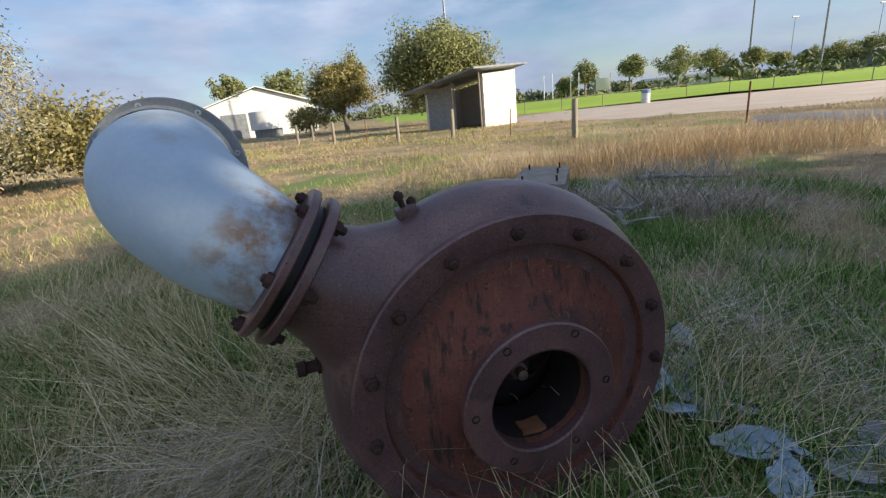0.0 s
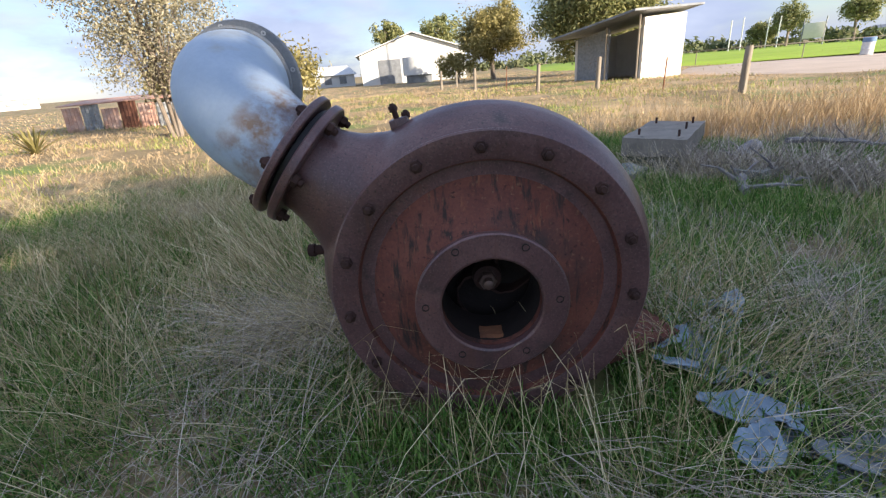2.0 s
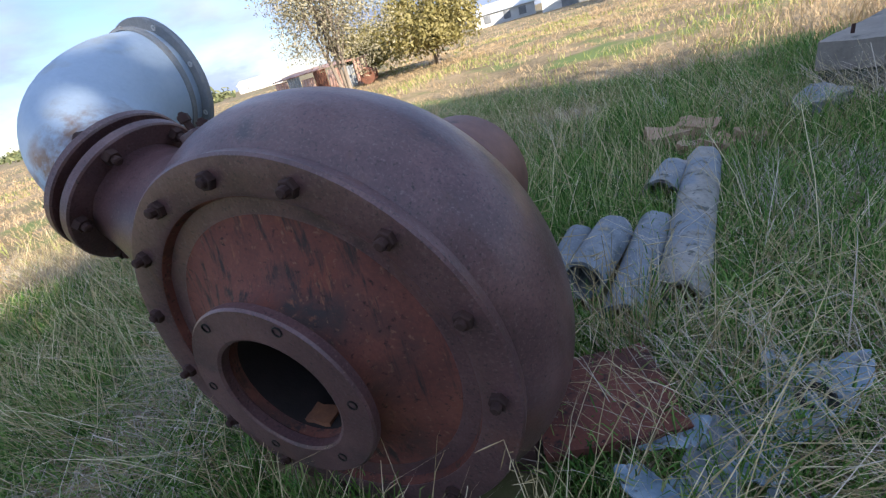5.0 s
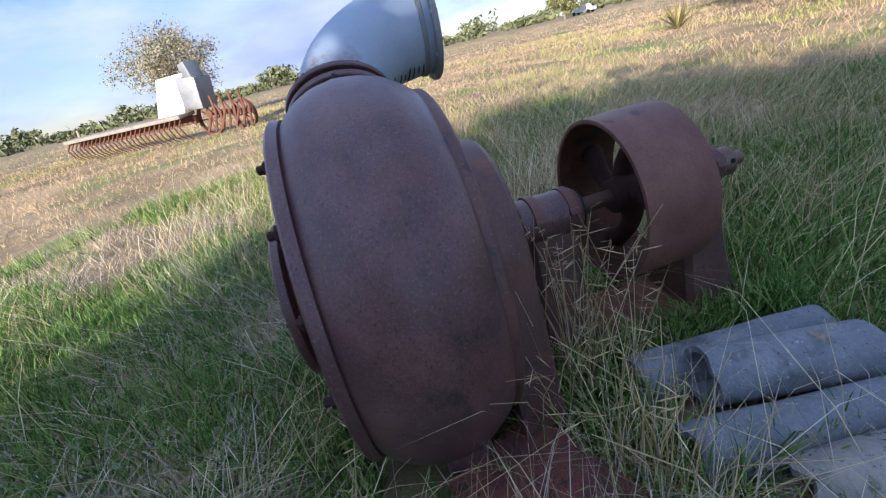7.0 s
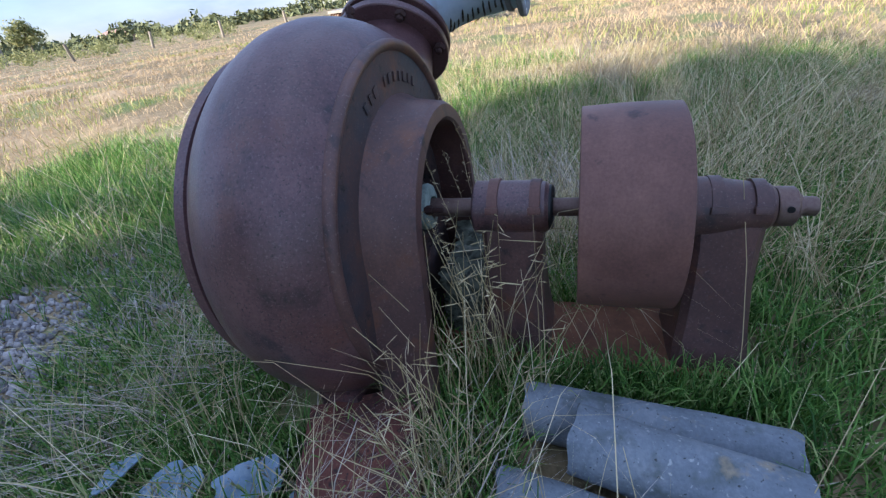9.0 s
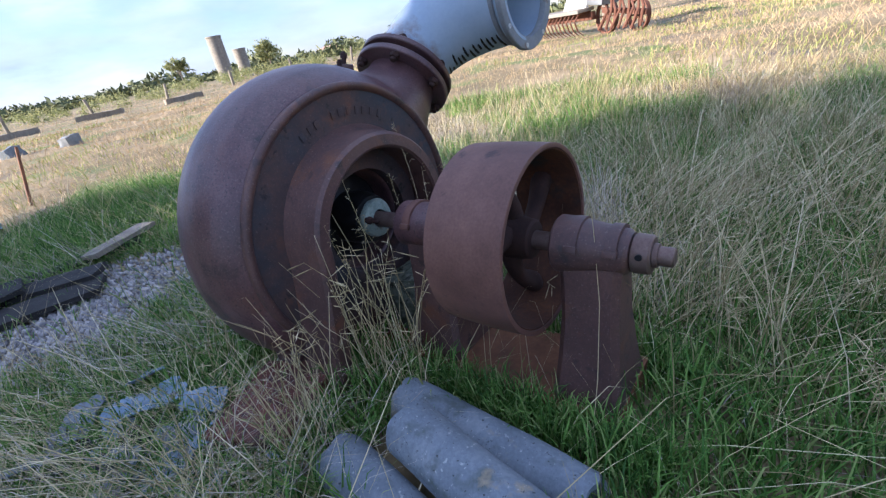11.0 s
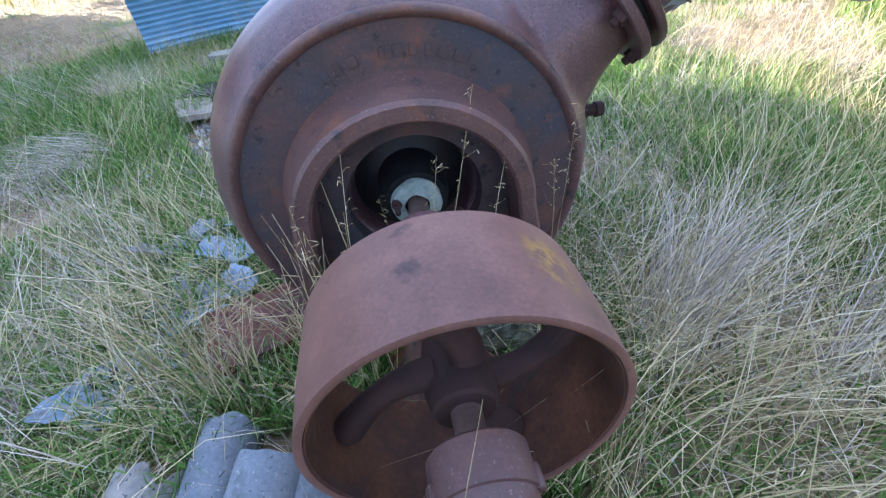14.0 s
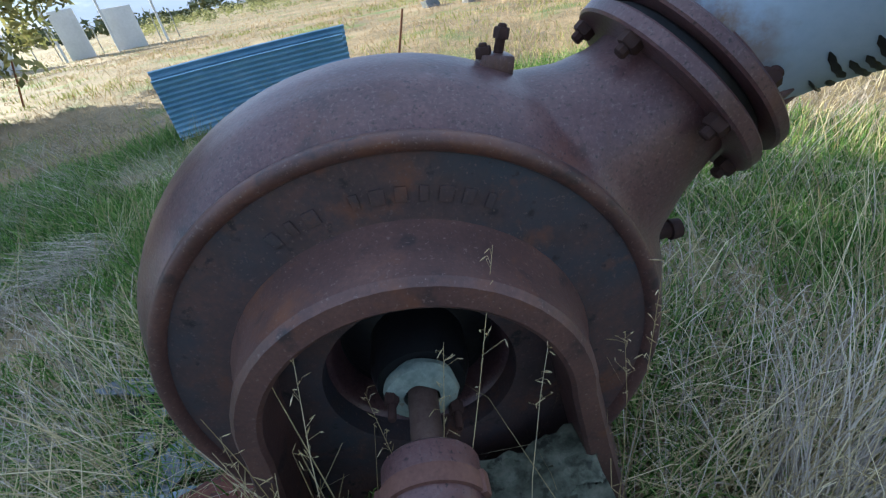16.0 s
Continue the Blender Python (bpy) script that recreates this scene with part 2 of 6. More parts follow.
fibro_old = material("fibro_old", [(0.3, (0.16, 0.155, 0.135)), (0.5, (0.27, 0.26, 0.235)), (0.72, (0.41, 0.375, 0.32))], 9, bump=1.0, bump_scale=60, spots=[((0.2, 0.225, 0.25), 3, 0.52, 0.08), ((0.1, 0.105, 0.09), 16, 0.58, 0.08), ((0.06, 0.06, 0.055), 55, 0.62, 0.05)])
scrap_blue = material("scrap_blue", [(0.3, (0.13, 0.19, 0.25)), (0.5, (0.22, 0.3, 0.38)), (0.7, (0.38, 0.45, 0.51))], 9, bump=0.5, bump_scale=60, rough=(0.5, 0.8), spots=[((0.15, 0.14, 0.125), 9, 0.54, 0.12), ((0.09, 0.085, 0.08), 26, 0.6, 0.06)])
brick_old = material("brick_old", [(0.3, (0.25, 0.15, 0.09)), (0.6, (0.42, 0.29, 0.19)), (0.75, (0.5, 0.42, 0.33))], 12, bump=0.8, bump_scale=70, island=0.3)
concrete = material("concrete", [(0.3, (0.17, 0.15, 0.125)), (0.55, (0.27, 0.24, 0.2)), (0.72, (0.36, 0.31, 0.25))], 4, bump=0.6, bump_scale=40, spots=[((0.1, 0.1, 0.08), 6, 0.6, 0.1)])
timber = material("timber", [(0.3, (0.16, 0.13, 0.1)), (0.6, (0.3, 0.26, 0.2)), (0.75, (0.42, 0.37, 0.3))], 14, bump=0.6, bump_scale=60, stretch=(1, 1, 0.15))
charred = material("charred", [(0.3, (0.012, 0.012, 0.012)), (0.7, (0.05, 0.045, 0.04))], 10, bump=0.7, bump_scale=60)
soil = material("soil", [(0.3, (0.1, 0.077, 0.04)), (0.45, (0.18, 0.137, 0.068)), (0.55, (0.31, 0.23, 0.125)), (0.72, (0.5, 0.38, 0.23))], 0.35, detail=12, bump=0.8, bump_scale=9,
                spots=[((0.13, 0.17, 0.045), 0.5, 0.53, 0.1), ((0.14, 0.115, 0.09), 0.9, 0.62, 0.08)])
gravel_mat = material("gravel_mat", [(0.3, (0.4, 0.32, 0.25)), (0.6, (0.54, 0.44, 0.35)), (0.75, (0.62, 0.53, 0.43))], 0.5, detail=12, bump=0.4, bump_scale=12)
asphalt = material("asphalt", [(0.3, (0.1, 0.1, 0.105)), (0.6, (0.17, 0.17, 0.175)), (0.75, (0.25, 0.24, 0.235))], 2, detail=10, bump=0.5, bump_scale=60)
turf = material("turf", [(0.3, (0.22, 0.33, 0.03)), (0.6, (0.33, 0.44, 0.045)), (0.75, (0.42, 0.5, 0.08))], 0.12, detail=10, bump=0.4, bump_scale=14)
grass_green = material("grass_green", [(0.1, (0.035, 0.09, 0.016)), (0.4, (0.1, 0.225, 0.035)), (0.7, (0.21, 0.35, 0.07)), (1.0, (0.5, 0.46, 0.22))], 1.1, bump=0, island=0.75, rough=(0.6, 0.8), translucent=0.25)
grass_olive = material("grass_olive", [(0.1, (0.12, 0.15, 0.03)), (0.5, (0.28, 0.32, 0.07)), (1.0, (0.52, 0.47, 0.2))], 0.8, bump=0, island=0.7, rough=(0.6, 0.8), translucent=0.2)
grass_dry = material("grass_dry", [(0.0, (0.2, 0.15, 0.075)), (0.35, (0.4, 0.32, 0.15)), (0.7, (0.65, 0.54, 0.29)), (1.0, (0.88, 0.79, 0.54))], 1.3, bump=0, island=0.8, rough=(0.5, 0.7), translucent=0.15)
grass_field = material("grass_field", [(0.0, (0.26, 0.17, 0.09)), (0.35, (0.41, 0.29, 0.155)), (0.7, (0.58, 0.435, 0.25)), (1.0, (0.72, 0.585, 0.38))], 0.5, bump=0, island=0.35, rough=(0.6, 0.8), translucent=0.15)
grass_grey = material("grass_grey", [(0.0, (0.17, 0.14, 0.115)), (0.5, (0.42, 0.36, 0.29)), (1.0, (0.74, 0.66, 0.52))], 1.3, bump=0, island=0.8, rough=(0.6, 0.8))
leaf_olive = material("leaf_olive", [(0.1, (0.1, 0.12, 0.045)), (0.5, (0.25, 0.265, 0.1)), (0.9, (0.44, 0.41, 0.18))], 0.5, bump=0, island=0.7, rough=(0.5, 0.7), translucent=0.38)
leaf_yellow = material("leaf_yellow", [(0.1, (0.14, 0.13, 0.04)), (0.5, (0.29, 0.25, 0.085)), (0.9, (0.43, 0.37, 0.17))], 0.5, bump=0, island=0.7, rough=(0.5, 0.7), translucent=0.38)
leaf_silver = material("leaf_silver", [(0.1, (0.15, 0.14, 0.08)), (0.5, (0.27, 0.245, 0.15)), (0.9, (0.42, 0.37, 0.26))], 0.5, bump=0, island=0.7, rough=(0.5, 0.7), translucent=0.15)
bark = material("bark", [(0.3, (0.13, 0.1, 0.075)), (0.7, (0.3, 0.25, 0.2))], 6, bump=0.8, bump_scale=40, stretch=(1, 1, 0.25))
white_iron = material("white_iron", [(0.3, (0.5, 0.5, 0.48)), (0.6, (0.66, 0.66, 0.64)), (0.75, (0.72, 0.71, 0.68))], 0.7, bump=0.2, bump_scale=8, rough=(0.4, 0.6))
block_mat = material("block_mat", [(0.3, (0.5, 0.46, 0.4)), (0.6, (0.64, 0.6, 0.53)), (0.75, (0.7, 0.66, 0.6))], 3, bump=0.5, bump_scale=50, island=0.35)
grey_iron = material("grey_iron", [(0.3, (0.14, 0.15, 0.16)), (0.7, (0.3, 0.31, 0.32))], 2, rough=(0.4, 0.6), metal=0.4, bump=0.2)
# orange rust, darkened to carry the shade inside the pulley
inner_rust_shade = material("inner_rust_shade", [(0.3, (0.03, 0.016, 0.012)), (0.5, (0.085, 0.036, 0.02)), (0.7, (0.17, 0.07, 0.03))], 7, bump=0.6, bump_scale=90, rough=(0.7, 0.95), spots=[((0.03, 0.035, 0.035), 5, 0.56, 0.12)])
dead_wood = material("dead_wood", [(0.3, (0.12, 0.11, 0.11)), (0.55, (0.27, 0.25, 0.245)), (0.75, (0.42, 0.39, 0.37))], 9, bump=0.9, bump_scale=45, stretch=(1, 1, 0.4))
corrugated = material("corrugated", [(0.3, (0.17, 0.32, 0.46)), (0.55, (0.26, 0.43, 0.57)), (0.75, (0.42, 0.56, 0.66))], 3, metal=0.3, rough=(0.35, 0.6), bump=0.15, bump_scale=80)
orange_iron = material("orange_iron", [(0.3, (0.26, 0.11, 0.06)), (0.48, (0.45, 0.27, 0.2)), (0.7, (0.56, 0.46, 0.4))], 1.2, rough=(0.6, 0.9), bump=0.3, bump_scale=20)
red_iron = material("red_iron", [(0.3, (0.08, 0.035, 0.024)), (0.7, (0.2, 0.085, 0.05))], 5, bump=0.4, bump_scale=50)
bin_blue = material("bin_blue", [(0.3, (0.12, 0.2, 0.35)), (0.7, (0.2, 0.3, 0.46))], 6, bump=0.1)
far_green = material("far_green", [(0.1, (0.05, 0.065, 0.03)), (0.5, (0.11, 0.125, 0.055)), (0.9, (0.2, 0.2, 0.09))], 0.3, bump=0, island=0.7)


# ---- mesh helpers ----
def mesh_of(bm, name, sharp=38):
    bmesh.ops.recalc_face_normals(bm, faces=bm.faces)
    for e in bm.edges:
        if len(e.link_faces) == 2 and e.calc_face_angle(0) > radians(sharp):
            e.smooth = False
    for f in bm.faces:
        f.smooth = True
    me = bpy.data.meshes.new(name)
    bm.to_mesh(me)
    bm.free()
    return me


def part(name, bm, mat, parent=None, label="", sharp=38):
    """Links a bmesh as one mesh object under a thing or a part."""
    ob = new(name, mesh_of(bm, name, sharp))
    ob.data.materials.append(mat)
    if parent:
        ob.parent = parent
    if label:
        ob["label"] = label
    return ob


def thing(name, label, category, m=None, group="", kind=""):
    ob = new(name)
    ob.empty_display_size = 0.1
    if m:
        ob.matrix_basis = m
    return tagged(ob, label, category, group, kind)


def loft(bm, rings, closed=True, caps=(True, True), loop=False):
    rows = [[bm.verts.new(p) for p in ring] for ring in rings]
    k = len(rows[0])
    pairs = list(zip(rows, rows[1:])) + ([(rows[-1], rows[0])] if loop else [])
    for a, b in pairs:
        for i in range(k if closed else k - 1):
            j = (i + 1) % k
            bm.faces.new((a[i], a[j], b[j], b[i]))
    if not loop and closed:
        if caps[0]:
            bm.faces.new(rows[0])
        if caps[1]:
            bm.faces.new(rows[-1][::-1])
    return rows


def lathe(bm, profile, n=72, centre=(0, 0, 0), loop=False, caps=(True, True)):
    """Turns (y, r) pairs about an axis along y through centre."""
    cx, cy, cz = centre
    rings = [[Vector((cx + r * math.cos(2 * math.pi * i / n), cy + y, cz + r * math.sin(2 * math.pi * i / n))) for i in range(n)] for y, r in profile]
    return loft(bm, rings, loop=loop, caps=caps)


def sweep(bm, points, radii, n=16, squash=1.0, caps=(True, True)):
    points = [Vector(p) for p in points]
    side = None
    rings = []
    for i, p in enumerate(points):
        d = (points[min(i + 1, len(points) - 1)] - points[max(i - 1, 0)]).normalized()
        if side is None:
            side = d.orthogonal().normalized()
        side = (side - d * side.dot(d)).normalized()
        up = d.cross(side)
        r = radii[i] if hasattr(radii, "__len__") else radii
        rings.append([p + side * (r * math.cos(2 * math.pi * k / n)) + up * (r * squash * math.sin(2 * math.pi * k / n)) for k in range(n)])
    return loft(bm, rings, caps=caps)


def box(bm, size, m=Matrix(), bevel=0.0):
    made = bmesh.ops.create_cube(bm, size=1.0, matrix=m @ Matrix.Diagonal((*size, 1)))
    if bevel:
        edges = {e for v in made["verts"] for e in v.link_edges}
        bmesh.ops.bevel(bm, geom=list(edges), offset=bevel, segments=2, profile=0.6, affect="EDGES")


def rough_box(bm, size, m=Matrix(), cuts=4, amount=0.02, seed=0.0):
    made = bmesh.ops.create_cube(bm, size=1.0, matrix=Matrix.Diagonal((*size, 1)))
    edges = {e for v in made["verts"] for e in v.link_edges}
    bmesh.ops.subdivide_edges(bm, edges=list(edges), cuts=cuts, use_grid_fill=True)
    small = min(size)
    for v in bm.verts:
        q = v.co
        if made["verts"][0].is_valid:
            k = Vector((abs(q.x) / size[0], abs(q.y) / size[1], abs(q.z) / size[2])) * 2
            corner = sum(1 for c in k if c > 0.95)
            if corner >= 2:
                q *= 1 - 0.035 * corner
        q += noise.noise_vector(q * (0.55 / small) + Vector((seed, seed * 2, 0))) * amount
        q += noise.noise_vector(q * (2.6 / small) + Vector((seed, 0, seed))) * amount * 0.35
    bmesh.ops.transform(bm, matrix=m, verts=bm.verts)


def hexbolt(bm, m, r=0.02, h=0.016, stud=0.014, stud_r=0.011):
    n = 6
    rings = [[m @ Vector((rr * math.cos(math.pi / 3 * i), rr * math.sin(math.pi / 3 * i), z)) for i in range(n)] for z, rr in ((-0.004, r), (h * 0.8, r), (h, r * 0.86))]
    loft(bm, rings)
    rings = [[m @ Vector((rr * math.cos(math.pi / 4 * i), rr * math.sin(math.pi / 4 * i), z)) for i in range(8)] for z, rr in ((h - 0.002, stud_r), (h + stud, stud_r), (h + stud + 0.003, stud_r * 0.7))]
    loft(bm, rings)


def along(p, d, up=(0, 0, 1)):
    """A pose at p whose local z points along d."""
    q = Vector(d).normalized().to_track_quat("Z", "Y")
    return Matrix.Translation(p) @ q.to_matrix().to_4x4()


def value_noise(x, y, scale, seed=0):
    """Smooth noise from 0 to 1 for arrays of places."""
    x, y = np.asarray(x) / scale, np.asarray(y) / scale
    xi, yi = np.floor(x).astype(int), np.floor(y).astype(int)
    fx, fy = x - xi, y - yi
    fx, fy = fx * fx * (3 - 2 * fx), fy * fy * (3 - 2 * fy)

    def at(a, b):
        h = np.sin(a * 127.1 + b * 311.7 + seed * 74.7) * 43758.5453
        return h - np.floor(h)

    return (at(xi, yi) * (1 - fx) + at(xi + 1, yi) * fx) * (1 - fy) + (at(xi, yi + 1) * (1 - fx) + at(xi + 1, yi + 1) * fx) * fy


def ground_z(x, y):
    """Height of the ground: level, with low hummocks near by and a slight rise under the pipes."""
    x, y = np.asarray(x, float), np.asarray(y, float)
    d = np.hypot(x, y)
    near = np.clip((40 - d) / 30, 0, 1)
    z = 0.03 + near * (0.16 * (value_noise(x, y, 2.3, 3) - 0.5) + 0.09 * (value_noise(x, y, 0.8, 5) - 0.5)) * np.clip((d - 0.9) / 2.0, 0.15, 1)
    return z + 0.06 * np.exp(-(((x - 0.75) / 0.6) ** 2 + ((y - 1.0) / 1.0) ** 2))


def gz(x, y):
    return float(ground_z(x, y))


def fast_mesh(name, verts, loops, sizes, mat):
    """One mesh from arrays: vertex places, corner indices, corners per face."""
    me = bpy.data.meshes.new(name)
    me.vertices.add(len(verts))
    me.vertices.foreach_set("co", np.asarray(verts, np.float32).ravel())
    me.loops.add(len(loops))
    me.loops.foreach_set("vertex_index", np.asarray(loops, np.int32))
    me.polygons.add(len(sizes))
    starts = np.concatenate([[0], np.cumsum(sizes)[:-1]])
    me.polygons.foreach_set("loop_start", starts.astype(np.int32))
    me.polygons.foreach_set("loop_total", np.asarray(sizes, np.int32))
    me.update(calc_edges=True)
    me.validate()
    me.materials.append(mat)
    return me


# ---- ground ----
def build_ground():
    radii = np.concatenate([np.linspace(0.25, 6, 60), np.geomspace(6.3, 60, 50), np.geomspace(66, 4000, 24)])
    n = 128
    a = np.linspace(0, 2 * np.pi, n, endpoint=False)
    x, y = (radii[:, None] * np.cos(a)).ravel(), (radii[:, None] * np.sin(a)).ravel()
    verts = np.stack([x, y, ground_z(x, y)], 1)
    verts = np.concatenate([verts, [[0, 0, gz(0, 0)]]])
    i = np.arange(len(radii) - 1)[:, None] * n
    k, k2 = np.arange(n)[None], (np.arange(n)[None] + 1) % n
    quads = np.stack([i + k, i + n + k, i + n + k2, i + k2], -1).reshape(-1, 4)
    centre = len(verts) - 1
    tris = np.stack([np.full(n, centre), np.arange(n), (np.arange(n) + 1) % n], 1)
    me = fast_mesh("ground", verts, np.concatenate([quads.ravel(), tris.ravel()]), [4] * len(quads) + [3] * n, soil)
    me.polygons.foreach_set("use_smooth", [True] * len(me.polygons))
    tagged(new("ground", me), "dry paddock soil with patches of green and straw grass", "ground", kind="structure")


build_ground()


def sheet(name, outline, z, mat, label, category):
    bm = bmesh.new()
    bm.faces.new([bm.verts.new((x, y, z)) for x, y in outline])
    top = list(bm.verts)
    mid = sum((v.co for v in top), Vector()) / len(top)
    foot = [bm.verts.new(v.co + (v.co - mid).normalized() * 0.8 - Vector((0, 0, 0.25))) for v in top]
    for k in range(len(top)):
        j = (k + 1) % len(top)
        bm.faces.new((top[k], foot[k], foot[j], top[j]))
    bmesh.ops.triangulate(bm, faces=bm.faces)
    tagged(part(name, bm, mat), label, category, kind="structure")


sheet("road", [(19.5, 4.0), (18.6, 10.5), (14.6, 14.2), (12.4, 18.5), (12.6, 24.5), (15.5, 29.5), (19, 30), (33, 28), (39, 18), (42, 4), (30, 2), (22, -1)], 0.10, gravel_mat, "pale tan gravel track beside the sports ground", "road")
sheet("asphalt_strip", [(11.6, 8.2), (13.6, 9.9), (14.8, 7.2), (15.6, 3.0), (13.4, 2.4), (12.0, 5.4)], 0.07, asphalt, "worn grey strip of old asphalt", "road")
sheet("sports_ground", [(20, 31), (34, 28.6), (39.6, 18.5), (46, -2), (62, -40), (190, -40), (190, 190), (30, 190), (12, 60)], 0.12, turf, "bright green mown grass of a sports ground", "lawn")

# ---- the pump ----
ZC = 0.55
pump = thing("centrifugal_pump", "large rusted cast-iron centrifugal pump lying in long grass", "pump")


def pump_casing():
    bm = bmesh.new()
    outer = [(0.02, 0.478), (0.045, 0.503), (0.08, 0.53), (0.13, 0.552), (0.19, 0.562), (0.25, 0.557), (0.31, 0.54), (0.355, 0.513), (0.384, 0.487), (0.394, 0.47)]
    inner = [(0.385, 0.30), (0.36, 0.18), (0.25, 0.16), (0.23, 0.30), (0.03, 0.30)]
    lathe(bm, outer + inner, 96, (0, 0, ZC), loop=True)
    d, q = Vector((-0.78, 0, 0.62)).normalized(), Vector((0.62, 0, 0.78)).normalized()
    side = Vector((0, 1, 0))
    rings = []
    for cx, cz, half, wide, tilt in ((-0.565, 0.958, 0.152, 0.152, 0), (-0.53, 0.93, 0.156, 0.156, 0), (-0.475, 0.895, 0.18, 0.165, 0), (-0.41, 0.845, 0.235, 0.175, 4), (-0.34, 0.79, 0.305, 0.18, 9), (-0.25, 0.72, 0.36, 0.16, 14)):
        axis = Matrix.Rotation(radians(-tilt), 3, "Y") @ q
        rings.append([Vector((cx, 0.2, cz)) + axis * half * math.cos(2 * math.pi * k / 40) + side * wide * math.sin(2 * math.pi * k / 40) for k in range(40)])
    loft(bm, rings)
    ob = part("volute_casing", bm, cast_rust, pump, "smooth dark purple-brown rusted casting", sharp=60)
    mod = ob.modifiers.new("cast", "REMESH")
    mod.mode, mod.voxel_size, mod.use_smooth_shade = "VOXEL", 0.011, True
    smooth = ob.modifiers.new("smooth", "SMOOTH")
    smooth.factor, smooth.iterations = 0.5, 7
    # raised rim and flat back wall
    bm = bmesh.new()
    lathe(bm, [(0.36, 0.48), (0.39, 0.488), (0.404, 0.486), (0.41, 0.48), (0.41, 0.47), (0.403, 0.46), (0.385, 0.452), (0.36, 0.46)], 96, (0, 0, ZC), loop=True)
    part("back_rim", bm, pedestal_rust, pump, "raised brown rusted rim round the back wall", sharp=50)
    bm = bmesh.new()
    lathe(bm, [(0.37, 0.458), (0.396, 0.457), (0.397, 0.36), (0.40, 0.30), (0.41, 0.26), (0.41, 0.19), (0.29, 0.185), (0.28, 0.3)], 96, (0, 0, ZC), loop=True)
    rear = part("back_wall", bm, back_rust, pump, "rusted back wall with traces of blue paint", sharp=30)
    for i in range(11):
        if i == 7:
            continue
        a = radians(117 - 5.2 * i)
        bm = bmesh.new()
        m = Matrix.Translation((0.392 * math.cos(a), 0.399, ZC + 0.392 * math.sin(a))) @ Matrix.Rotation(-(a - math.pi / 2), 4, "Y")
        box(bm, (0.013 + 0.005 * (i % 3), 0.003, 0.026), m, 0.001)
        part("cast_bar", bm, back_rust, rear)
    # cover with its bolt ring
    bm = bmesh.new()
    lathe(bm, [(0.03, 0.30), (0.03, 0.485), (0.027, 0.494), (0.004, 0.496), (0.0, 0.491), (-0.001, 0.42), (0.004, 0.412), (0.026, 0.406), (0.03, 0.395), (0.022, 0.33), (0.012, 0.285), (0.0, 0.25), (-0.012, 0.22), (-0.03, 0.2), (-0.06, 0.19), (-0.072, 0.19),
               (-0.072, 0.15), (0.02, 0.152), (0.09, 0.16), (0.10, 0.30)], 96, (0, 0, ZC), loop=True)
    cover = part("cover_plate", bm, cover_rust, pump, "orange-brown rusted front cover", sharp=35)
    bm = bmesh.new()
    lathe(bm, [(0.02, 0.411), (0.031, 0.43), (0.031, 0.487), (0.028, 0.496), (0.003, 0.4985), (-0.003, 0.493), (-0.0035, 0.425), (0.002, 0.4135)], 96, (0, 0, ZC), loop=True)
    part("bolt_ring", bm, cast_rust, cover, "purple-brown rusted bolt ring", sharp=35)
    for k in range(15):
        a = radians(91 + 24 * k)
        if k in (8, 10):
            continue
        bm = bmesh.new()
        spot = (0.452 * math.cos(a), -0.003, ZC + 0.452 * math.sin(a))
        hexbolt(bm, along(spot, (0, -1, 0)) @ pose(0, 0, 0, 0, 0, 17 * k), 0.0195, 0.015, 0.013 if k % 3 else 0.006, 0.011)
        part("bolt", bm, dark_rust, cover)
    # suction flange with its bolt holes
    bm = bmesh.new()
    lathe(bm, [(-0.074, 0.15), (-0.073, 0.19), (-0.072, 0.222), (-0.075, 0.228), (-0.094, 0.229), (-0.099, 0.224), (-0.1, 0.157), (-0.096, 0.15)], 96, (0, 0, ZC), loop=True)
    flange = part("suction_flange", bm, cast_rust, pump, "dark rusted suction flange with open bore", sharp=30)
    # black cups set on the face: each hole's dark is painted
    for k in range(6):
        a = radians(0 + 60 * k)
        bm = bmesh.new()
        spot = Vector((0.197 * math.cos(a), -0.1015, ZC + 0.01 + 0.197 * math.sin(a)))
        m = along(spot, (0, -1, 0))
        rings = [[m @ Vector((r * math.cos(math.pi / 6 * i), r * math.sin(math.pi / 6 * i), z)) for i in range(12)] for r, z in ((0.0115, -0.02), (0.0115, 0.0006), (0.009, 0.0006), (0.009, -0.016))]
        loft(bm, rings)
        part("bolt_hole", bm, tar_and_shade, flange)
    # lining added to paint the dark depth of the bore
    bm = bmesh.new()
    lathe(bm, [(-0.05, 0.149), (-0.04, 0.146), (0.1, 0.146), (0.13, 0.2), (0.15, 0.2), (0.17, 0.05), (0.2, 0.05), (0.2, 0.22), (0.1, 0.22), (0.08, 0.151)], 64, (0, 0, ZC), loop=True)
    part("bore_lining", bm, bore_shade, pump, "near-black bore lining with the shade put into its colour", sharp=40)
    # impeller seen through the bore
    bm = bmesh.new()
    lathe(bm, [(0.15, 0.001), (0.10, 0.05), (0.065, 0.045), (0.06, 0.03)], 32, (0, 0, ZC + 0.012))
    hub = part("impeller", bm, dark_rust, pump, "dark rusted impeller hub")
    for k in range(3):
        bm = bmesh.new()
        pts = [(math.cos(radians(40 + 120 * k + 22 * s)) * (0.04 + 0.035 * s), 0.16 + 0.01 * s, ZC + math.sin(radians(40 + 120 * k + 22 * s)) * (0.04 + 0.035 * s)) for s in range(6)]
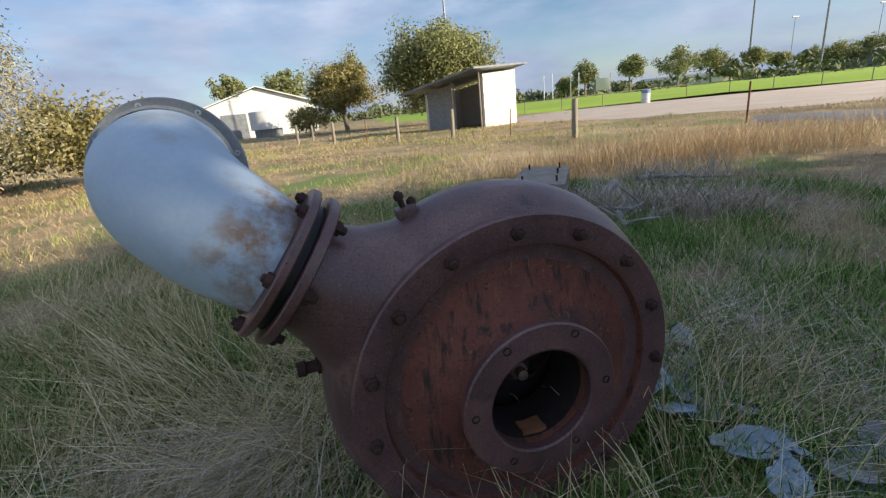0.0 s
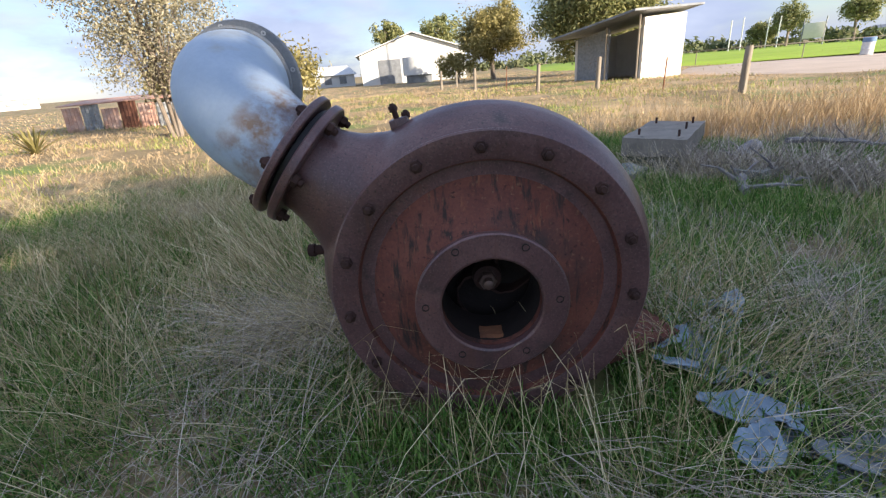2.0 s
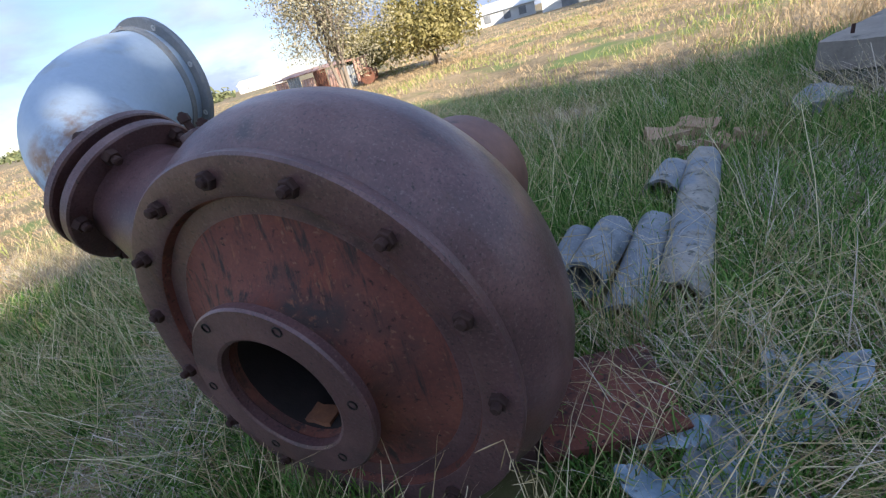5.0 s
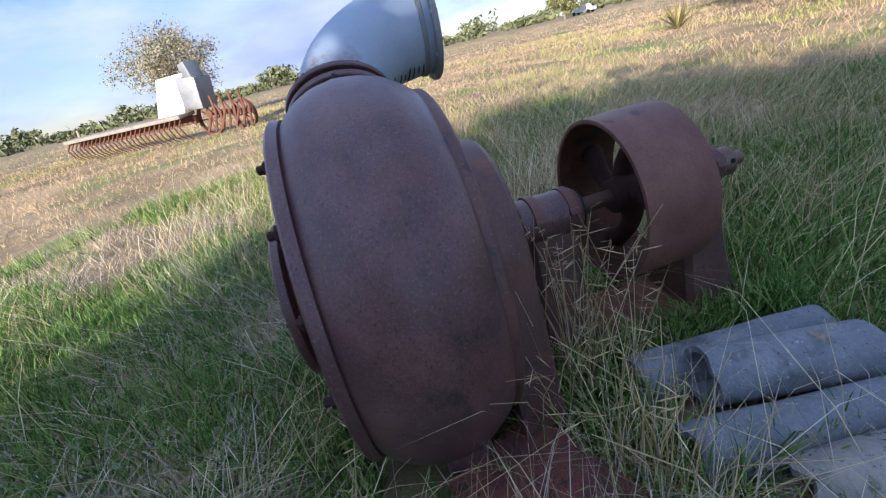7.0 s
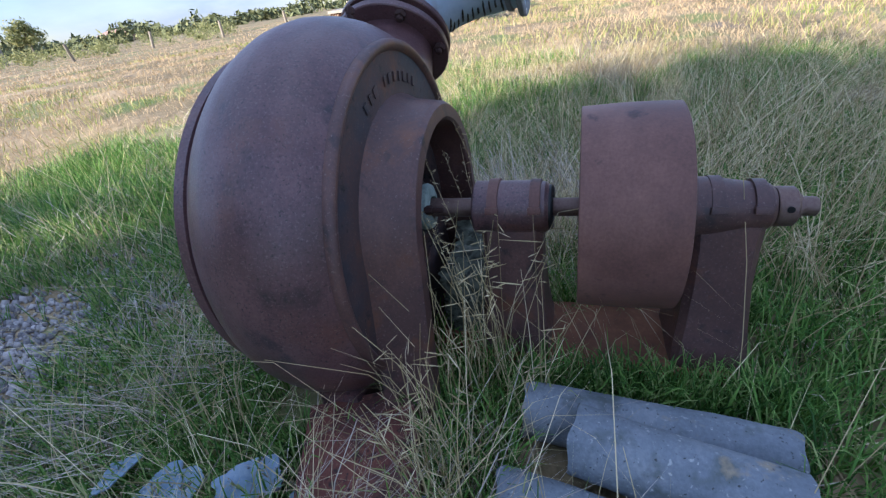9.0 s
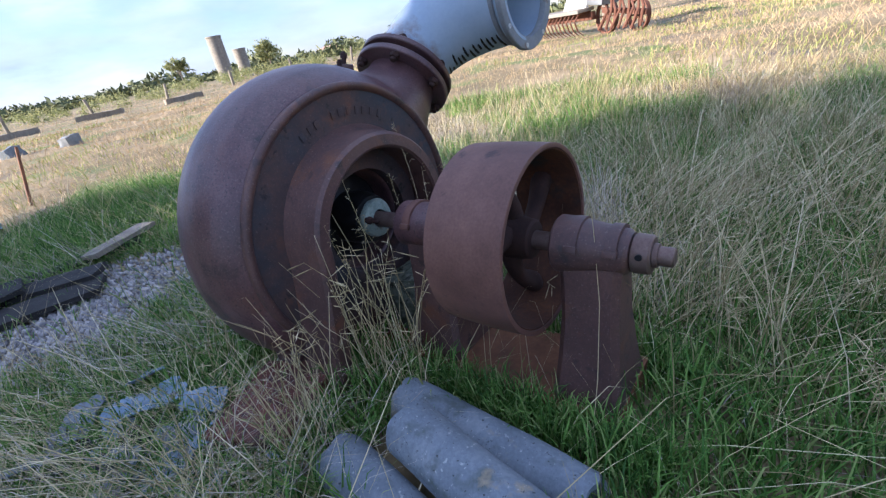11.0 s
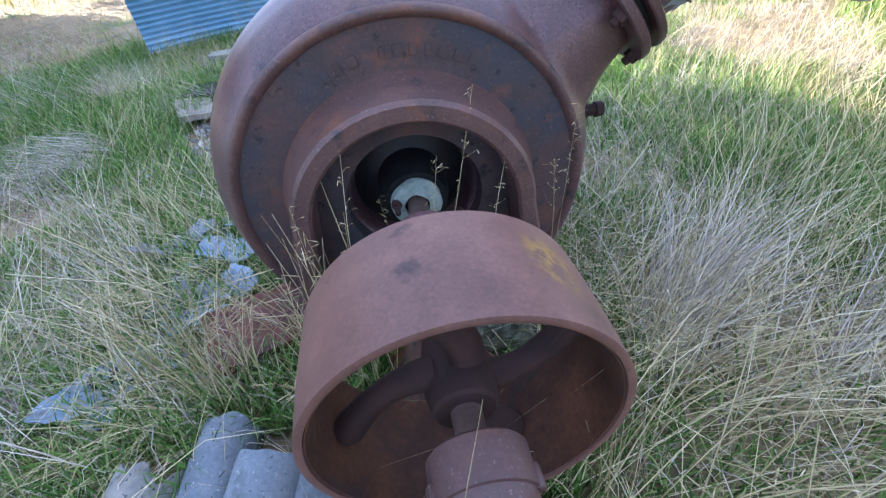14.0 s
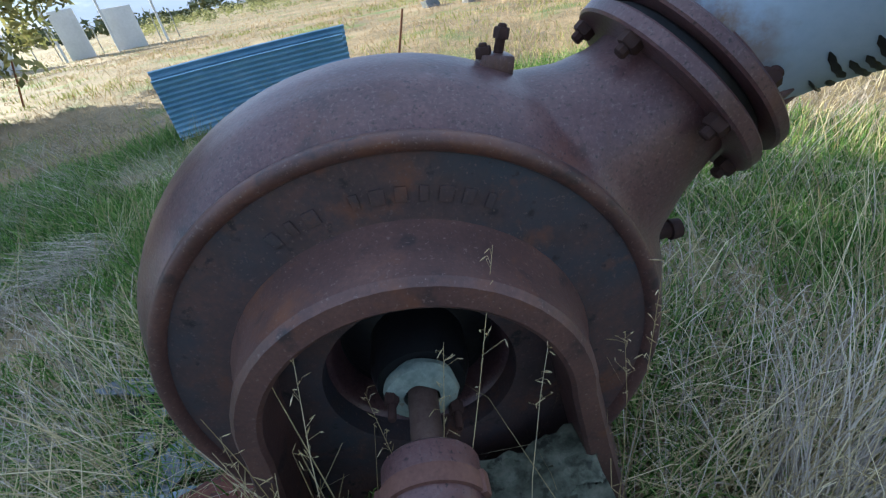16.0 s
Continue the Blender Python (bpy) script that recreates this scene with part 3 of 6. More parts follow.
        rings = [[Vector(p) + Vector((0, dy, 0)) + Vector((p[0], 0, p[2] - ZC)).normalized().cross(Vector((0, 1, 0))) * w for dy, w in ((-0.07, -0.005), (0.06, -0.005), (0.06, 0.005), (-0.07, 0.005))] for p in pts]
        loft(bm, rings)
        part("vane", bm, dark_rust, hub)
    bm = bmesh.new()
    hexbolt(bm, along((0, 0.07, ZC + 0.012), (0, -1, 0)), 0.032, 0.03, 0.025, 0.017)
    part("impeller_nut", bm, worn_steel, hub)
    bm = bmesh.new()
    rough_box(bm, (0.07, 0.05, 0.02), pose(0.0, -0.02, ZC - 0.142), 3, 0.006, 2)
    part("dirt_clump", bm, bright_rust, pump, "yellow-brown flake of rust in the bore")


pump_casing()


def arch_support():
    """Horseshoe pedestal on the back wall, with splayed legs down to the ground."""
    rows = []
    outer, inner, cx = 0.32, 0.268, 0.006
    steps = []
    for z in (0.0, 0.12, 0.25, 0.38, 0.48):
        steps.append((radians(180), z))
    for k in range(0, 25):
        steps.append((radians(180 - 180 * k / 24), None))
    for z in (0.48, 0.38, 0.25, 0.12, 0.0):
        steps.append((0.0, z))
    for a, z in steps:
        if z is None:
            o = Vector((cx + outer * math.cos(a), 0, ZC + outer * math.sin(a)))
            i = Vector((cx + inner * math.cos(a), 0, ZC + inner * math.sin(a)))
        else:
            s = math.copysign(1, math.cos(a))
            drop = ZC - z
            o = Vector((cx + s * (outer + 0.17 * drop + 0.05 * drop * drop), 0, z))
            i = Vector((cx + s * (inner + 0.15 * drop), 0, z))
        out = (o - i).normalized()
        rows.append([o + Vector((0, 0.395, 0)) + out * 0.03, o + Vector((0, 0.43, 0)) + out * 0.012, o + Vector((0, 0.512, 0)), o + Vector((0, 0.525, 0)) - out * 0.01, i + Vector((0, 0.527, 0)) + out * 0.008, i + Vector((0, 0.52, 0)), i + Vector((0, 0.40, 0)) - out * 0.004])
    bm = bmesh.new()
    loft(bm, rows)
    part("arch_pedestal", bm, pedestal_rust, pump, "rusted horseshoe-shaped cast pedestal", sharp=24)
    # stuffing box and gland; the box is black to paint the recess's shade as well as oil
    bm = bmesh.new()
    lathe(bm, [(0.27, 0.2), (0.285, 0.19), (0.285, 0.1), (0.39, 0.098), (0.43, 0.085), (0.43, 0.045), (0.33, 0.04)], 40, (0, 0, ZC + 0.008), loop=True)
    part("stuffing_box", bm, tar_and_shade, pump, "black oily stuffing box round the shaft, recess shade put into its colour")
    bm = bmesh.new()
    lathe(bm, [(0.432, 0.04), (0.434, 0.066), (0.448, 0.07), (0.46, 0.066), (0.467, 0.05), (0.468, 0.034)], 28, (0, 0, ZC + 0.014), loop=True)
    for v in bm.verts:
        v.co += noise.noise_vector(v.co * 22) * 0.005
    gland = part("gland", bm, gland_metal, pump, "pale green corroded gland")
    for s in (-1, 1):
        bm = bmesh.new()
        hexbolt(bm, along((0.055 * s, 0.463, ZC + 0.03 * s), (0, 1, 0)), 0.014, 0.02, 0.03, 0.008)
        part("gland_bolt", bm, dark_rust, gland)


arch_support()
AX = ZC + 0.012


def drive():
    bm = bmesh.new()
    lathe(bm, [(0.3, 0.028), (0.62, 0.028), (0.63, 0.026), (1.35, 0.026), (1.352, 0.03), (1.40, 0.03), (1.402, 0.024), (1.432, 0.024), (1.436, 0.02)], 28, (0, 0, AX))
    part("shaft", bm, worn_steel, pump, "rust-stained steel shaft")
    # two bearing stands
    for y0, y1, r0, r1, end in ((0.6, 0.815, 0.078, 0.072, False), (1.15, 1.345, 0.078, 0.058, True)):
        bm = bmesh.new()
        profile = [(y0, 0.03), (y0, r0 - 0.006), (y0 + 0.006, r0), (y0 + 0.05, r0 - 0.001), (y1 - 0.055, r1 + 0.005), (y1 - 0.014, r1), (y1 - 0.004, r1 - 0.008), (y1, 0.032)]
        lathe(bm, profile, 40, (0, 0, AX))
        stand = part("bearing_housing", bm, cast_rust if not end else pedestal_rust, pump, "rusted cylindrical bearing housing with clamp straps", sharp=30)
        for y in (y0 + 0.06, y1 - 0.04):
            r = r0 + (r1 - r0) * (y - y0) / (y1 - y0) + 0.003
            bm = bmesh.new()
            rings = []
            for k in range(17):
                a = radians(20 + 140 * k / 16)
                rings.append([Vector((rr * math.cos(a), y + dy, AX + rr * math.sin(a))) for rr, dy in ((r - 0.004, -0.015), (r + 0.004, -0.014), (r + 0.004, 0.014), (r - 0.004, 0.015))])
            loft(bm, rings)
            for s in (-1, 1):
                a = radians(90 - 72 * s)
                box(bm, (0.02, 0.036, 0.012), Matrix.Translation(((r + 0.003) * math.cos(a), y, AX + (r + 0.003) * math.sin(a))) @ Matrix.Rotation(-(a - math.pi / 2), 4, "Y"), 0.004)
            part("clamp_strap", bm, pulley_rust if not end else pedestal_rust, stand)
        if not end:
            bm = bmesh.new()
            lathe(bm, [(y1 - 0.004, 0.03), (y1 + 0.006, 0.034), (y1 + 0.008, 0.056), (y1 + 0.002, 0.064), (y1 - 0.006, 0.064)], 32, (0, 0, AX), loop=True)
            part("oil_seal", bm, tar_and_shade, stand, "black oily seal round the shaft")
        if end:
            bm = bmesh.new()
            lathe(bm, [(1.345, 0.03), (1.345, 0.047), (1.35, 0.05), (1.384, 0.049), (1.389, 0.044), (1.389, 0.02)], 28, (0, 0, AX), loop=True)
            part("collar", bm, worn_steel, stand, "dull steel end collar")
            # black disc that paints the dark of the screw hole
            bm = bmesh.new()
            lathe(bm, [(-0.003, 0.0085), (0.003, 0.008)], 10)
            bmesh.ops.transform(bm, matrix=pose(0.047, 1.366, AX + 0.014, 0, 0, 90), verts=bm.verts)
            part("set_screw_hole", bm, tar_and_shade, stand)
        bm = bmesh.new()
        ym, depth = (y0 + y1) / 2, (y1 - y0)
        rings = []
        for z, hx, hy in ((AX - 0.03, 0.058, depth * 0.42), (AX - 0.09, 0.066, depth * 0.4), (0.36, 0.075, depth * 0.4), (0.24, 0.095, depth * 0.44), (0.16, 0.11, depth * 0.48), (0.13, 0.125, depth * 0.5), (0.05, 0.126, depth * 0.5)):
            c = 0.018
            rings.append([Vector((sx * (hx - (c if k else 0)), ym + sy * (hy - (0 if k else c)), z)) for sx, sy, k in ((1, -1, 0), (1, 1, 0), (1, 1, 1), (-1, 1, 1), (-1, 1, 0), (-1, -1, 0), (-1, -1, 1), (1, -1, 1))])
        loft(bm, rings)
        bmesh.ops.recalc_face_normals(bm, faces=bm.faces)
        part("bearing_stand", bm, pedestal_rust, pump, "rusted cast bearing stand", sharp=30)
    # bed plate
    bm = bmesh.new()
    rough_box(bm, (0.3, 0.9, 0.12), pose(0, 0.9, 0.055), 7, 0.01, 3)
    part("bed_plate", bm, bright_rust, pump, "flaking orange-brown rusted bed plate")
    # belt pulley with four curved spokes
    bm = bmesh.new()
    ya, yb = 0.89, 1.122
    prof = [(ya, 0.259), (ya + 0.002, 0.265)] + [(ya + (yb - ya) * k / 8, 0.265 + 0.003 * math.sin(math.pi * k / 8)) for k in range(1, 8)] + [(yb - 0.002, 0.265), (yb, 0.259), (yb - 0.002, 0.252), ((ya + yb) / 2 + 0.02, 0.248), ((ya + yb) / 2 - 0.02, 0.248), (ya + 0.002, 0.252)]
    lathe(bm, prof, 96, (0, 0, AX), loop=True)
    rim = part("belt_pulley", bm, pulley_rust, pump, "rusted flat-belt pulley wheel with curved spokes", sharp=40)
    # thin liner: unpainted rust plus painted shade on the rim's inner face
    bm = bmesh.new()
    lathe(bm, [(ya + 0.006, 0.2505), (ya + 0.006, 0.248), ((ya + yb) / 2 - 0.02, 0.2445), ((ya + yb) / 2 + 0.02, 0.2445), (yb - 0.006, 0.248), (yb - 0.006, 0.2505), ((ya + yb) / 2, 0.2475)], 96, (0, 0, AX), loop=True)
    part("inner_liner", bm, inner_rust_shade, rim, "dark orange rust inside the rim, with shade put into its colour", sharp=40)
    bm = bmesh.new()
    lathe(bm, [(0.94, 0.026), (0.94, 0.05), (0.945, 0.056), (0.98, 0.062), (1.04, 0.062), (1.075, 0.056), (1.08, 0.05), (1.08, 0.026)], 32, (0, 0, AX), loop=True)
    part("hub", bm, dark_rust, rim)
    for k in range(4):
        bm = bmesh.new()
        pts, rr = [], []
        for i in range(13):
            u = i / 12
            a, r = radians(-20 + 90 * k + 48 * (1 - u) ** 1.4 - 6), 0.045 + 0.2 * u
            pts.append((r * math.cos(a), 1.008, AX + r * math.sin(a)))
            rr.append(0.04 - 0.01 * math.sin(math.pi * min(1, u * 1.1)) - 0.008 * max(0, u - 0.9) / 0.1)
        sweep(bm, pts, rr, 12, 0.8)
        part("spoke", bm, dark_rust, rim)
    # lump of old concrete between pedestal and stand
    bm = bmesh.new()
    rough_box(bm, (0.36, 0.17, 0.34), pose(-0.13, 0.55, 0.2, 0, 0, 3), 26, 0.03, 7)
    for v in bm.verts:
        cells = noise.voronoi(v.co * 17)[0]
        crack = max(0.0, 1 - (cells[1] - cells[0]) / 0.16)
        v.co += Vector((0, 0.017, 0.008)) * (0.6 * noise.noise(v.co * 31) - crack)
    part("concrete_packing", bm, mortar, pump, "crumbling grey-green concrete packing", sharp=50)


drive()


def outlet():
    d = Vector((-0.78, 0, 0.62)).normalized()
    c1 = Vector((-0.56, 0.2, 0.955))

    def ring(name, c, thick, r, hole, mat, label, parent):
        bm = bmesh.new()
        lathe(bm, [(0, hole), (0, r - 0.004), (0.004, r), (thick - 0.004, r), (thick, r - 0.004), (thick, hole)], 64, loop=True)
        m = Matrix.Translation(c) @ d.to_track_quat("Y", "Z").to_matrix().to_4x4()
        bmesh.ops.transform(bm, matrix=m, verts=bm.verts)
        return part(name, bm, mat, parent, label, sharp=30)

    body = ring("outlet_flange", c1 - d * 0.012, 0.028, 0.212, 0.12, cast_rust, "rusted outlet flange", pump)
    ring("gasket", c1 + d * 0.014, 0.026, 0.178, 0.12, tar_and_shade, "black gasket", body)
    mate = ring("elbow_flange", c1 + d * 0.04, 0.024, 0.212, 0.12, cast_rust, "rusted elbow flange", pump)
    q = d.cross(Vector((0, 1, 0))).normalized()
    for k in range(6):
        a = radians(30 + 60 * k)
        spot = c1 + (q * math.cos(a) + Vector((0, 1, 0)) * math.sin(a)) * 0.186
        bm = bmesh.new()
        hexbolt(bm, along(spot - d * 0.012, -d), 0.021, 0.018, 0.012, 0.012)
        part("flange_bolt", bm, dark_rust, body)
        bm = bmesh.new()
        hexbolt(bm, along(spot + d * 0.064, d), 0.019, 0.016, 0.006, 0.011)
        part("flange_nut", bm, dark_rust, mate)
    # bent ends of the clamp band on the elbow's foot
    for side_of in (-1, 1):
        bm = bmesh.new()
        route = [(side_of * g, 0.074) for g in (62, 50, 38, 26, 16, 9)] + [(side_of * 7, 0.082), (side_of * 6.5, 0.1), (side_of * 7.5, 0.118), (side_of * 12, 0.126), (side_of * 20, 0.127), (side_of * 27, 0.127)]
        rings = []
        for g, off in route:
            g = radians(g + 56)
            way = q * math.cos(g) + Vector((0, 1, 0)) * math.sin(g)
            mid = c1 + d * off + way * 0.16
            rings.append(mid)
        sweep(bm, rings, 0.011, 8)
        part("clamp_tab", bm, cast_rust, mate)
    # elbow that turns back along the pump's axis and widens to its mouth
    p0 = c1 + d * 0.06
    p3 = Vector((-0.9, 0.665, 1.215))
    p1, p2 = p0 + d * 0.2, p3 - Vector((0, 0.25, 0))
    pts, rr = [], []
    for s in range(25):
        u = s / 24
        pts.append(p0 * (1 - u) ** 3 + p1 * 3 * u * (1 - u) ** 2 + p2 * 3 * u * u * (1 - u) + p3 * u ** 3)
        rr.append(0.152 + 0.043 * min(1, u * 1.25) ** 0.9)
    bm = bmesh.new()
    rows = sweep(bm, pts, rr, 48, caps=(False, False))
    inside = sweep(bm, pts, [r - 0.012 for r in rr], 48, caps=(False, False))
    for a, b in ((rows[0], inside[0]), (rows[-1], inside[-1])):
        for i in range(48):
            j = (i + 1) % 48
            bm.faces.new((a[i], a[j], b[j], b[i]))
    elbow = part("discharge_elbow", bm, blue_paint, pump, "pale blue painted steel elbow, rusting at its foot", sharp=50)
    bm = bmesh.new()
    lathe(bm, [(0.0, 0.175), (0.0, 0.227), (0.004, 0.231), (0.02, 0.231), (0.024, 0.227), (0.024, 0.18)], 72, loop=True)
    lathe(bm, [(-0.05, 0.196), (-0.046, 0.206), (-0.03, 0.206), (-0.026, 0.196)], 72, loop=True)
    bmesh.ops.transform(bm, matrix=Matrix.Translation(p3 - Vector((0, 0.02, 0))), verts=bm.verts)
    mouth = part("mouth_flange", bm, grey_paint, elbow, "grey weathered flange at the elbow's mouth", sharp=30)
    for k in range(8):
        a = radians(10 + 45 * k)
        bm = bmesh.new()
        lathe(bm, [(-0.003, 0.0095), (0.027, 0.0095), (0.027, 0.004), (-0.003, 0.004)], 12, (p3.x + 0.212 * math.cos(a), p3.y - 0.02, p3.z + 0.212 * math.sin(a)), loop=True)
        part("rivet_hole", bm, white_iron, mouth)
    # black tar drips on the underside
    for k in range(13):
        u = 0.24 + 0.05 * k
        c = p0 * (1 - u) ** 3 + p1 * 3 * u * (1 - u) ** 2 + p2 * 3 * u * u * (1 - u) + p3 * u ** 3
        tan = ((p1 - p0) * (1 - u) ** 2 + (p2 - p1) * 2 * u * (1 - u) + (p3 - p2) * u * u).normalized()
        low = (Vector((0, 0, -1)) + tan * tan.z).normalized()
        inner = Vector((0.8, 0.6, 0)) - tan * tan.dot(Vector((0.8, 0.6, 0)))
        inner = (inner - low * inner.dot(low)).normalized()
        r = 0.152 + 0.043 * min(1, u * 1.25) ** 0.9 + 0.0015
        bm = bmesh.new()
        length = 26 + 20 * noise.noise((k * 3.3, 1, 2))
        sweep(bm, [c + (low * math.cos(radians(g)) + inner * math.sin(radians(g))) * r + tan * 0.0025 * math.sin(g * 0.11) for g in np.linspace(14 + 8 * (k % 3), 20 + length, 7)], [0.002, 0.006, 0.004, 0.006, 0.004, 0.005, 0.001], 6, 0.5)
        part("tar_drip", bm, tar_and_shade, elbow)
    # oil lug on top and drain cock at the side
    bm = bmesh.new()
    box(bm, (0.06, 0.055, 0.05), pose(-0.243, 0.2, 1.052, 0, -12, 0), 0.007)
    lug = part("priming_lug", bm, cast_rust, pump, "small square lug with two bolts")
    for dx, dy, h, tilt in ((-0.01, 0.0, 0.026, -16), (0.018, 0.012, 0.002, 0)):
        bm = bmesh.new()
        m = pose(-0.243 + dx, 0.2 + dy, 1.076, 0, tilt, 0)
        sweep(bm, [m @ Vector((0, 0, z)) for z in (-0.01, h)], 0.009, 10)
        hexbolt(bm, m @ pose(0, 0, h), 0.014, 0.014, 0.003, 0.008)
        part("lug_bolt", bm, dark_rust, lug)
    bm = bmesh.new()
    lathe(bm, [(0, 0.028), (0.03, 0.026), (0.032, 0.018), (0.06, 0.018), (0.062, 0.024), (0.085, 0.022)], 14)
    bmesh.ops.transform(bm, matrix=pose(-0.535, 0.22, 0.645, 0, 0, 90), verts=bm.verts)
    part("drain_plug", bm, dark_rust, pump)
    # feet under the casing
    for x in (0.34, -0.34):
        bm = bmesh.new()
        box(bm, (0.16, 0.13, 0.15), pose(x, 0.24, 0.1, 0, 0, 0), 0.012)
        part("foot", bm, cast_rust, pump)


outlet()
# the plates of the ground frame under the casing
plate = thing("steel_plate", "rusted flat steel plate lying beside the pump's foot", "steel plate")
bm = bmesh.new()
rough_box(bm, (0.36, 0.3, 0.03), pose(0.56, 0.37, 0.14, 3, -2, 22), 5, 0.006, 9)
part("plate", bm, cover_rust, plate)


# ---- trees and shrubs ----
def leaf_mesh(name, centres, spread, per, size, mat, seed, flat=1.0):
    """Small four-cornered leaves scattered about clump centres."""
    rng = np.random.default_rng(seed)
    c = np.repeat(np.asarray(centres, float), per, 0)
    n = len(c)
    s = np.repeat(np.asarray(spread, float), per)[:, None]
    off = rng.normal(size=(n, 3))
    off *= (rng.random((n, 1)) ** 0.6) / np.linalg.norm(off, axis=1, keepdims=True)
    off[:, 2] *= flat
    p = c + off * s
    u = rng.normal(size=(n, 3))
    u /= np.linalg.norm(u, axis=1, keepdims=True)
    out = (p - c) / (s + 1e-6) + rng.normal(size=(n, 3)) * 0.45 + np.array([0, 0, 0.25])
    u -= out * (np.sum(u * out, 1, keepdims=True) / np.sum(out * out, 1, keepdims=True))
    u /= np.linalg.norm(u, axis=1, keepdims=True)
    w = np.cross(u, out)
    w /= np.linalg.norm(w, axis=1, keepdims=True)
    k = (size * (0.6 + 0.8 * rng.random((n, 1))))
    u, w = u * k, w * k * 0.42
    verts = np.stack([p - u, p - w * 0.9, p + u, p + w], 1).reshape(-1, 3)
    return fast_mesh(name, verts, np.arange(len(verts)), [4] * n, mat)


def clump_centres(h, base, r, count, seed, top=1.0):
    """Centres and sizes of the leaf clumps of an uneven crown."""
    rng = np.random.default_rng(seed)
    out, sizes = [], []
    while len(out) < count:
        q = rng.uniform(-1, 1, 3)
        d = np.linalg.norm(q)
        if d > 1 or d < 0.35:
            continue
        lump = 0.72 + 0.45 * noise.noise(Vector(q * 1.9) + Vector((seed * 3.1, 0, seed)))
        z = base + (h - base) * (0.5 + 0.5 * q[2] * lump)
        wide = r * lump * (1.05 - 0.35 * max(0, q[2]) * top)
        out.append((q[0] * wide, q[1] * wide, z))
        sizes.append(r * rng.uniform(0.16, 0.32))
    return np.array(out), np.array(sizes)


def tree(name, label, x, y, h, r, base, mat, clumps=60, per=60, size=0.09, seed=1, trunk=0.14, category="tree", stems=1, z0=None):
    z0 = gz(x, y) if z0 is None else z0
    t = thing(name, label, category, pose(x, y, z0))
    centres, sizes = clump_centres(h, base, r, clumps, seed)
    rng = np.random.default_rng(seed + 50)
    bm = bmesh.new()
    for s in range(stems):
        lean = Vector((rng.normal() * 0.08 * r + (s - (stems - 1) / 2) * 0.12, rng.normal() * 0.08 * r, 0))
        fork = Vector((lean.x, lean.y, base + (h - base) * 0.35))
        sweep(bm, [(lean.x * 0.3, lean.y * 0.3, -0.1), (lean.x * 0.5, lean.y * 0.4, fork.z * 0.4), fork, (lean.x * 1.4, lean.y * 1.2, base + (h - base) * 0.75)], [trunk, trunk * 0.8, trunk * 0.55, trunk * 0.15], 8)
        for k in rng.choice(len(centres), min(len(centres), 9), replace=False):
            c = Vector(centres[k])
            start = Vector((lean.x * 0.6, lean.y * 0.5, fork.z * rng.uniform(0.45, 0.95)))
            mid = start.lerp(c, 0.5) + Vector((0, 0, 0.08 * h))
            sweep(bm, [start, mid, c], [trunk * 0.4, trunk * 0.25, trunk * 0.06], 6)
    part("trunk", bm, bark, t)
    crown = new("crown", leaf_mesh("crown", centres, sizes, per, size, mat, seed))
    crown.parent = t
    return t


# the big tree that shades the pump, towards the sun
shade_at = Vector((math.sin(radians(SUN_AZ - 9)), math.cos(radians(SUN_AZ - 9)))) * 13.2
tree("shade_tree", "dense olive-green tree shading the pump", shade_at.x, shade_at.y, 7.0, 5.6, 0.6, leaf_olive, 250, 130, 0.2, 4, 0.3)
low_at = Vector((math.sin(radians(139)), math.cos(radians(139)))) * 12.6
tree("low_tree", "drooping olive-green tree with branches near the ground", low_at.x, low_at.y + 0.9, 4.6, 2.7, 0.15, leaf_olive, 130, 110, 0.1, 5, 0.16, "tree", 2)
tree("pepper_tree", "tall drooping olive-green tree behind the block shed", 11.2, 34.5, 8.0, 5.2, 0.9, leaf_olive, 230, 240, 0.13, 7, 0.35)
tree("gum_tree", "yellow-green gum tree beside the white shed", 4.6, 44.5, 6.9, 4.0, 1.2, leaf_yellow, 150, 170, 0.13, 9, 0.25)
tree("gum_tree", "tall thin gum tree rising behind the white shed", -9.5, 82, 9.6, 3.4, 5.6, leaf_olive, 36, 60, 0.28, 12, 0.25)
tree("gum_tree", "sparse gum tree behind the white shed's end", -0.5, 76, 9.4, 4.2, 4.0, leaf_olive, 50, 60, 0.28, 15, 0.25)
tree("shrub", "pale green shrub in front of the water tank", 0.9, 42, 2.9, 2.4, 0.1, leaf_yellow, 60, 60, 0.12, 18, 0.06, "shrub", 3)
tree("shrub", "yellow-green bushy shrub in the paddock", -6.8, 16.6, 3.0, 2.7, 0.1, leaf_yellow, 120, 90, 0.09, 21, 0.07, "shrub", 3)
tree("shrub", "yellow-green bushy shrub in the paddock", -11.5, 19.5, 2.5, 2.6, 0.1, leaf_yellow, 90, 80, 0.1, 24, 0.07, "shrub", 3)
tree("wattle_tree", "sparse silver-leaved tree with several thin stems", -7.9, 11.9, 5.9, 2.6, 0.4, leaf_silver, 260, 110, 0.042, 27, 0.07, "tree", 4)
tree("wattle_tree", "sparse silver-leaved tree behind the rusted harvester", -26.5, -7.4, 5.6, 3.0, 1.0, leaf_silver, 150, 80, 0.07, 30, 0.11, "tree", 3)
tree("gum_tree", "round gum tree far across the paddock", -78, 43, 7.0, 4.0, 0.8, leaf_olive, 60, 60, 0.26, 33, 0.2)
tree("gum_tree", "gum tree near the concrete towers", -36, -80, 5.2, 2.4, 2.2, leaf_olive, 30, 50, 0.22, 36, 0.15)
tree("gum_tree", "gum tree near the concrete towers", -52, -78, 5.4, 3.2, 1.6, leaf_olive, 40, 50, 0.22, 39, 0.15)
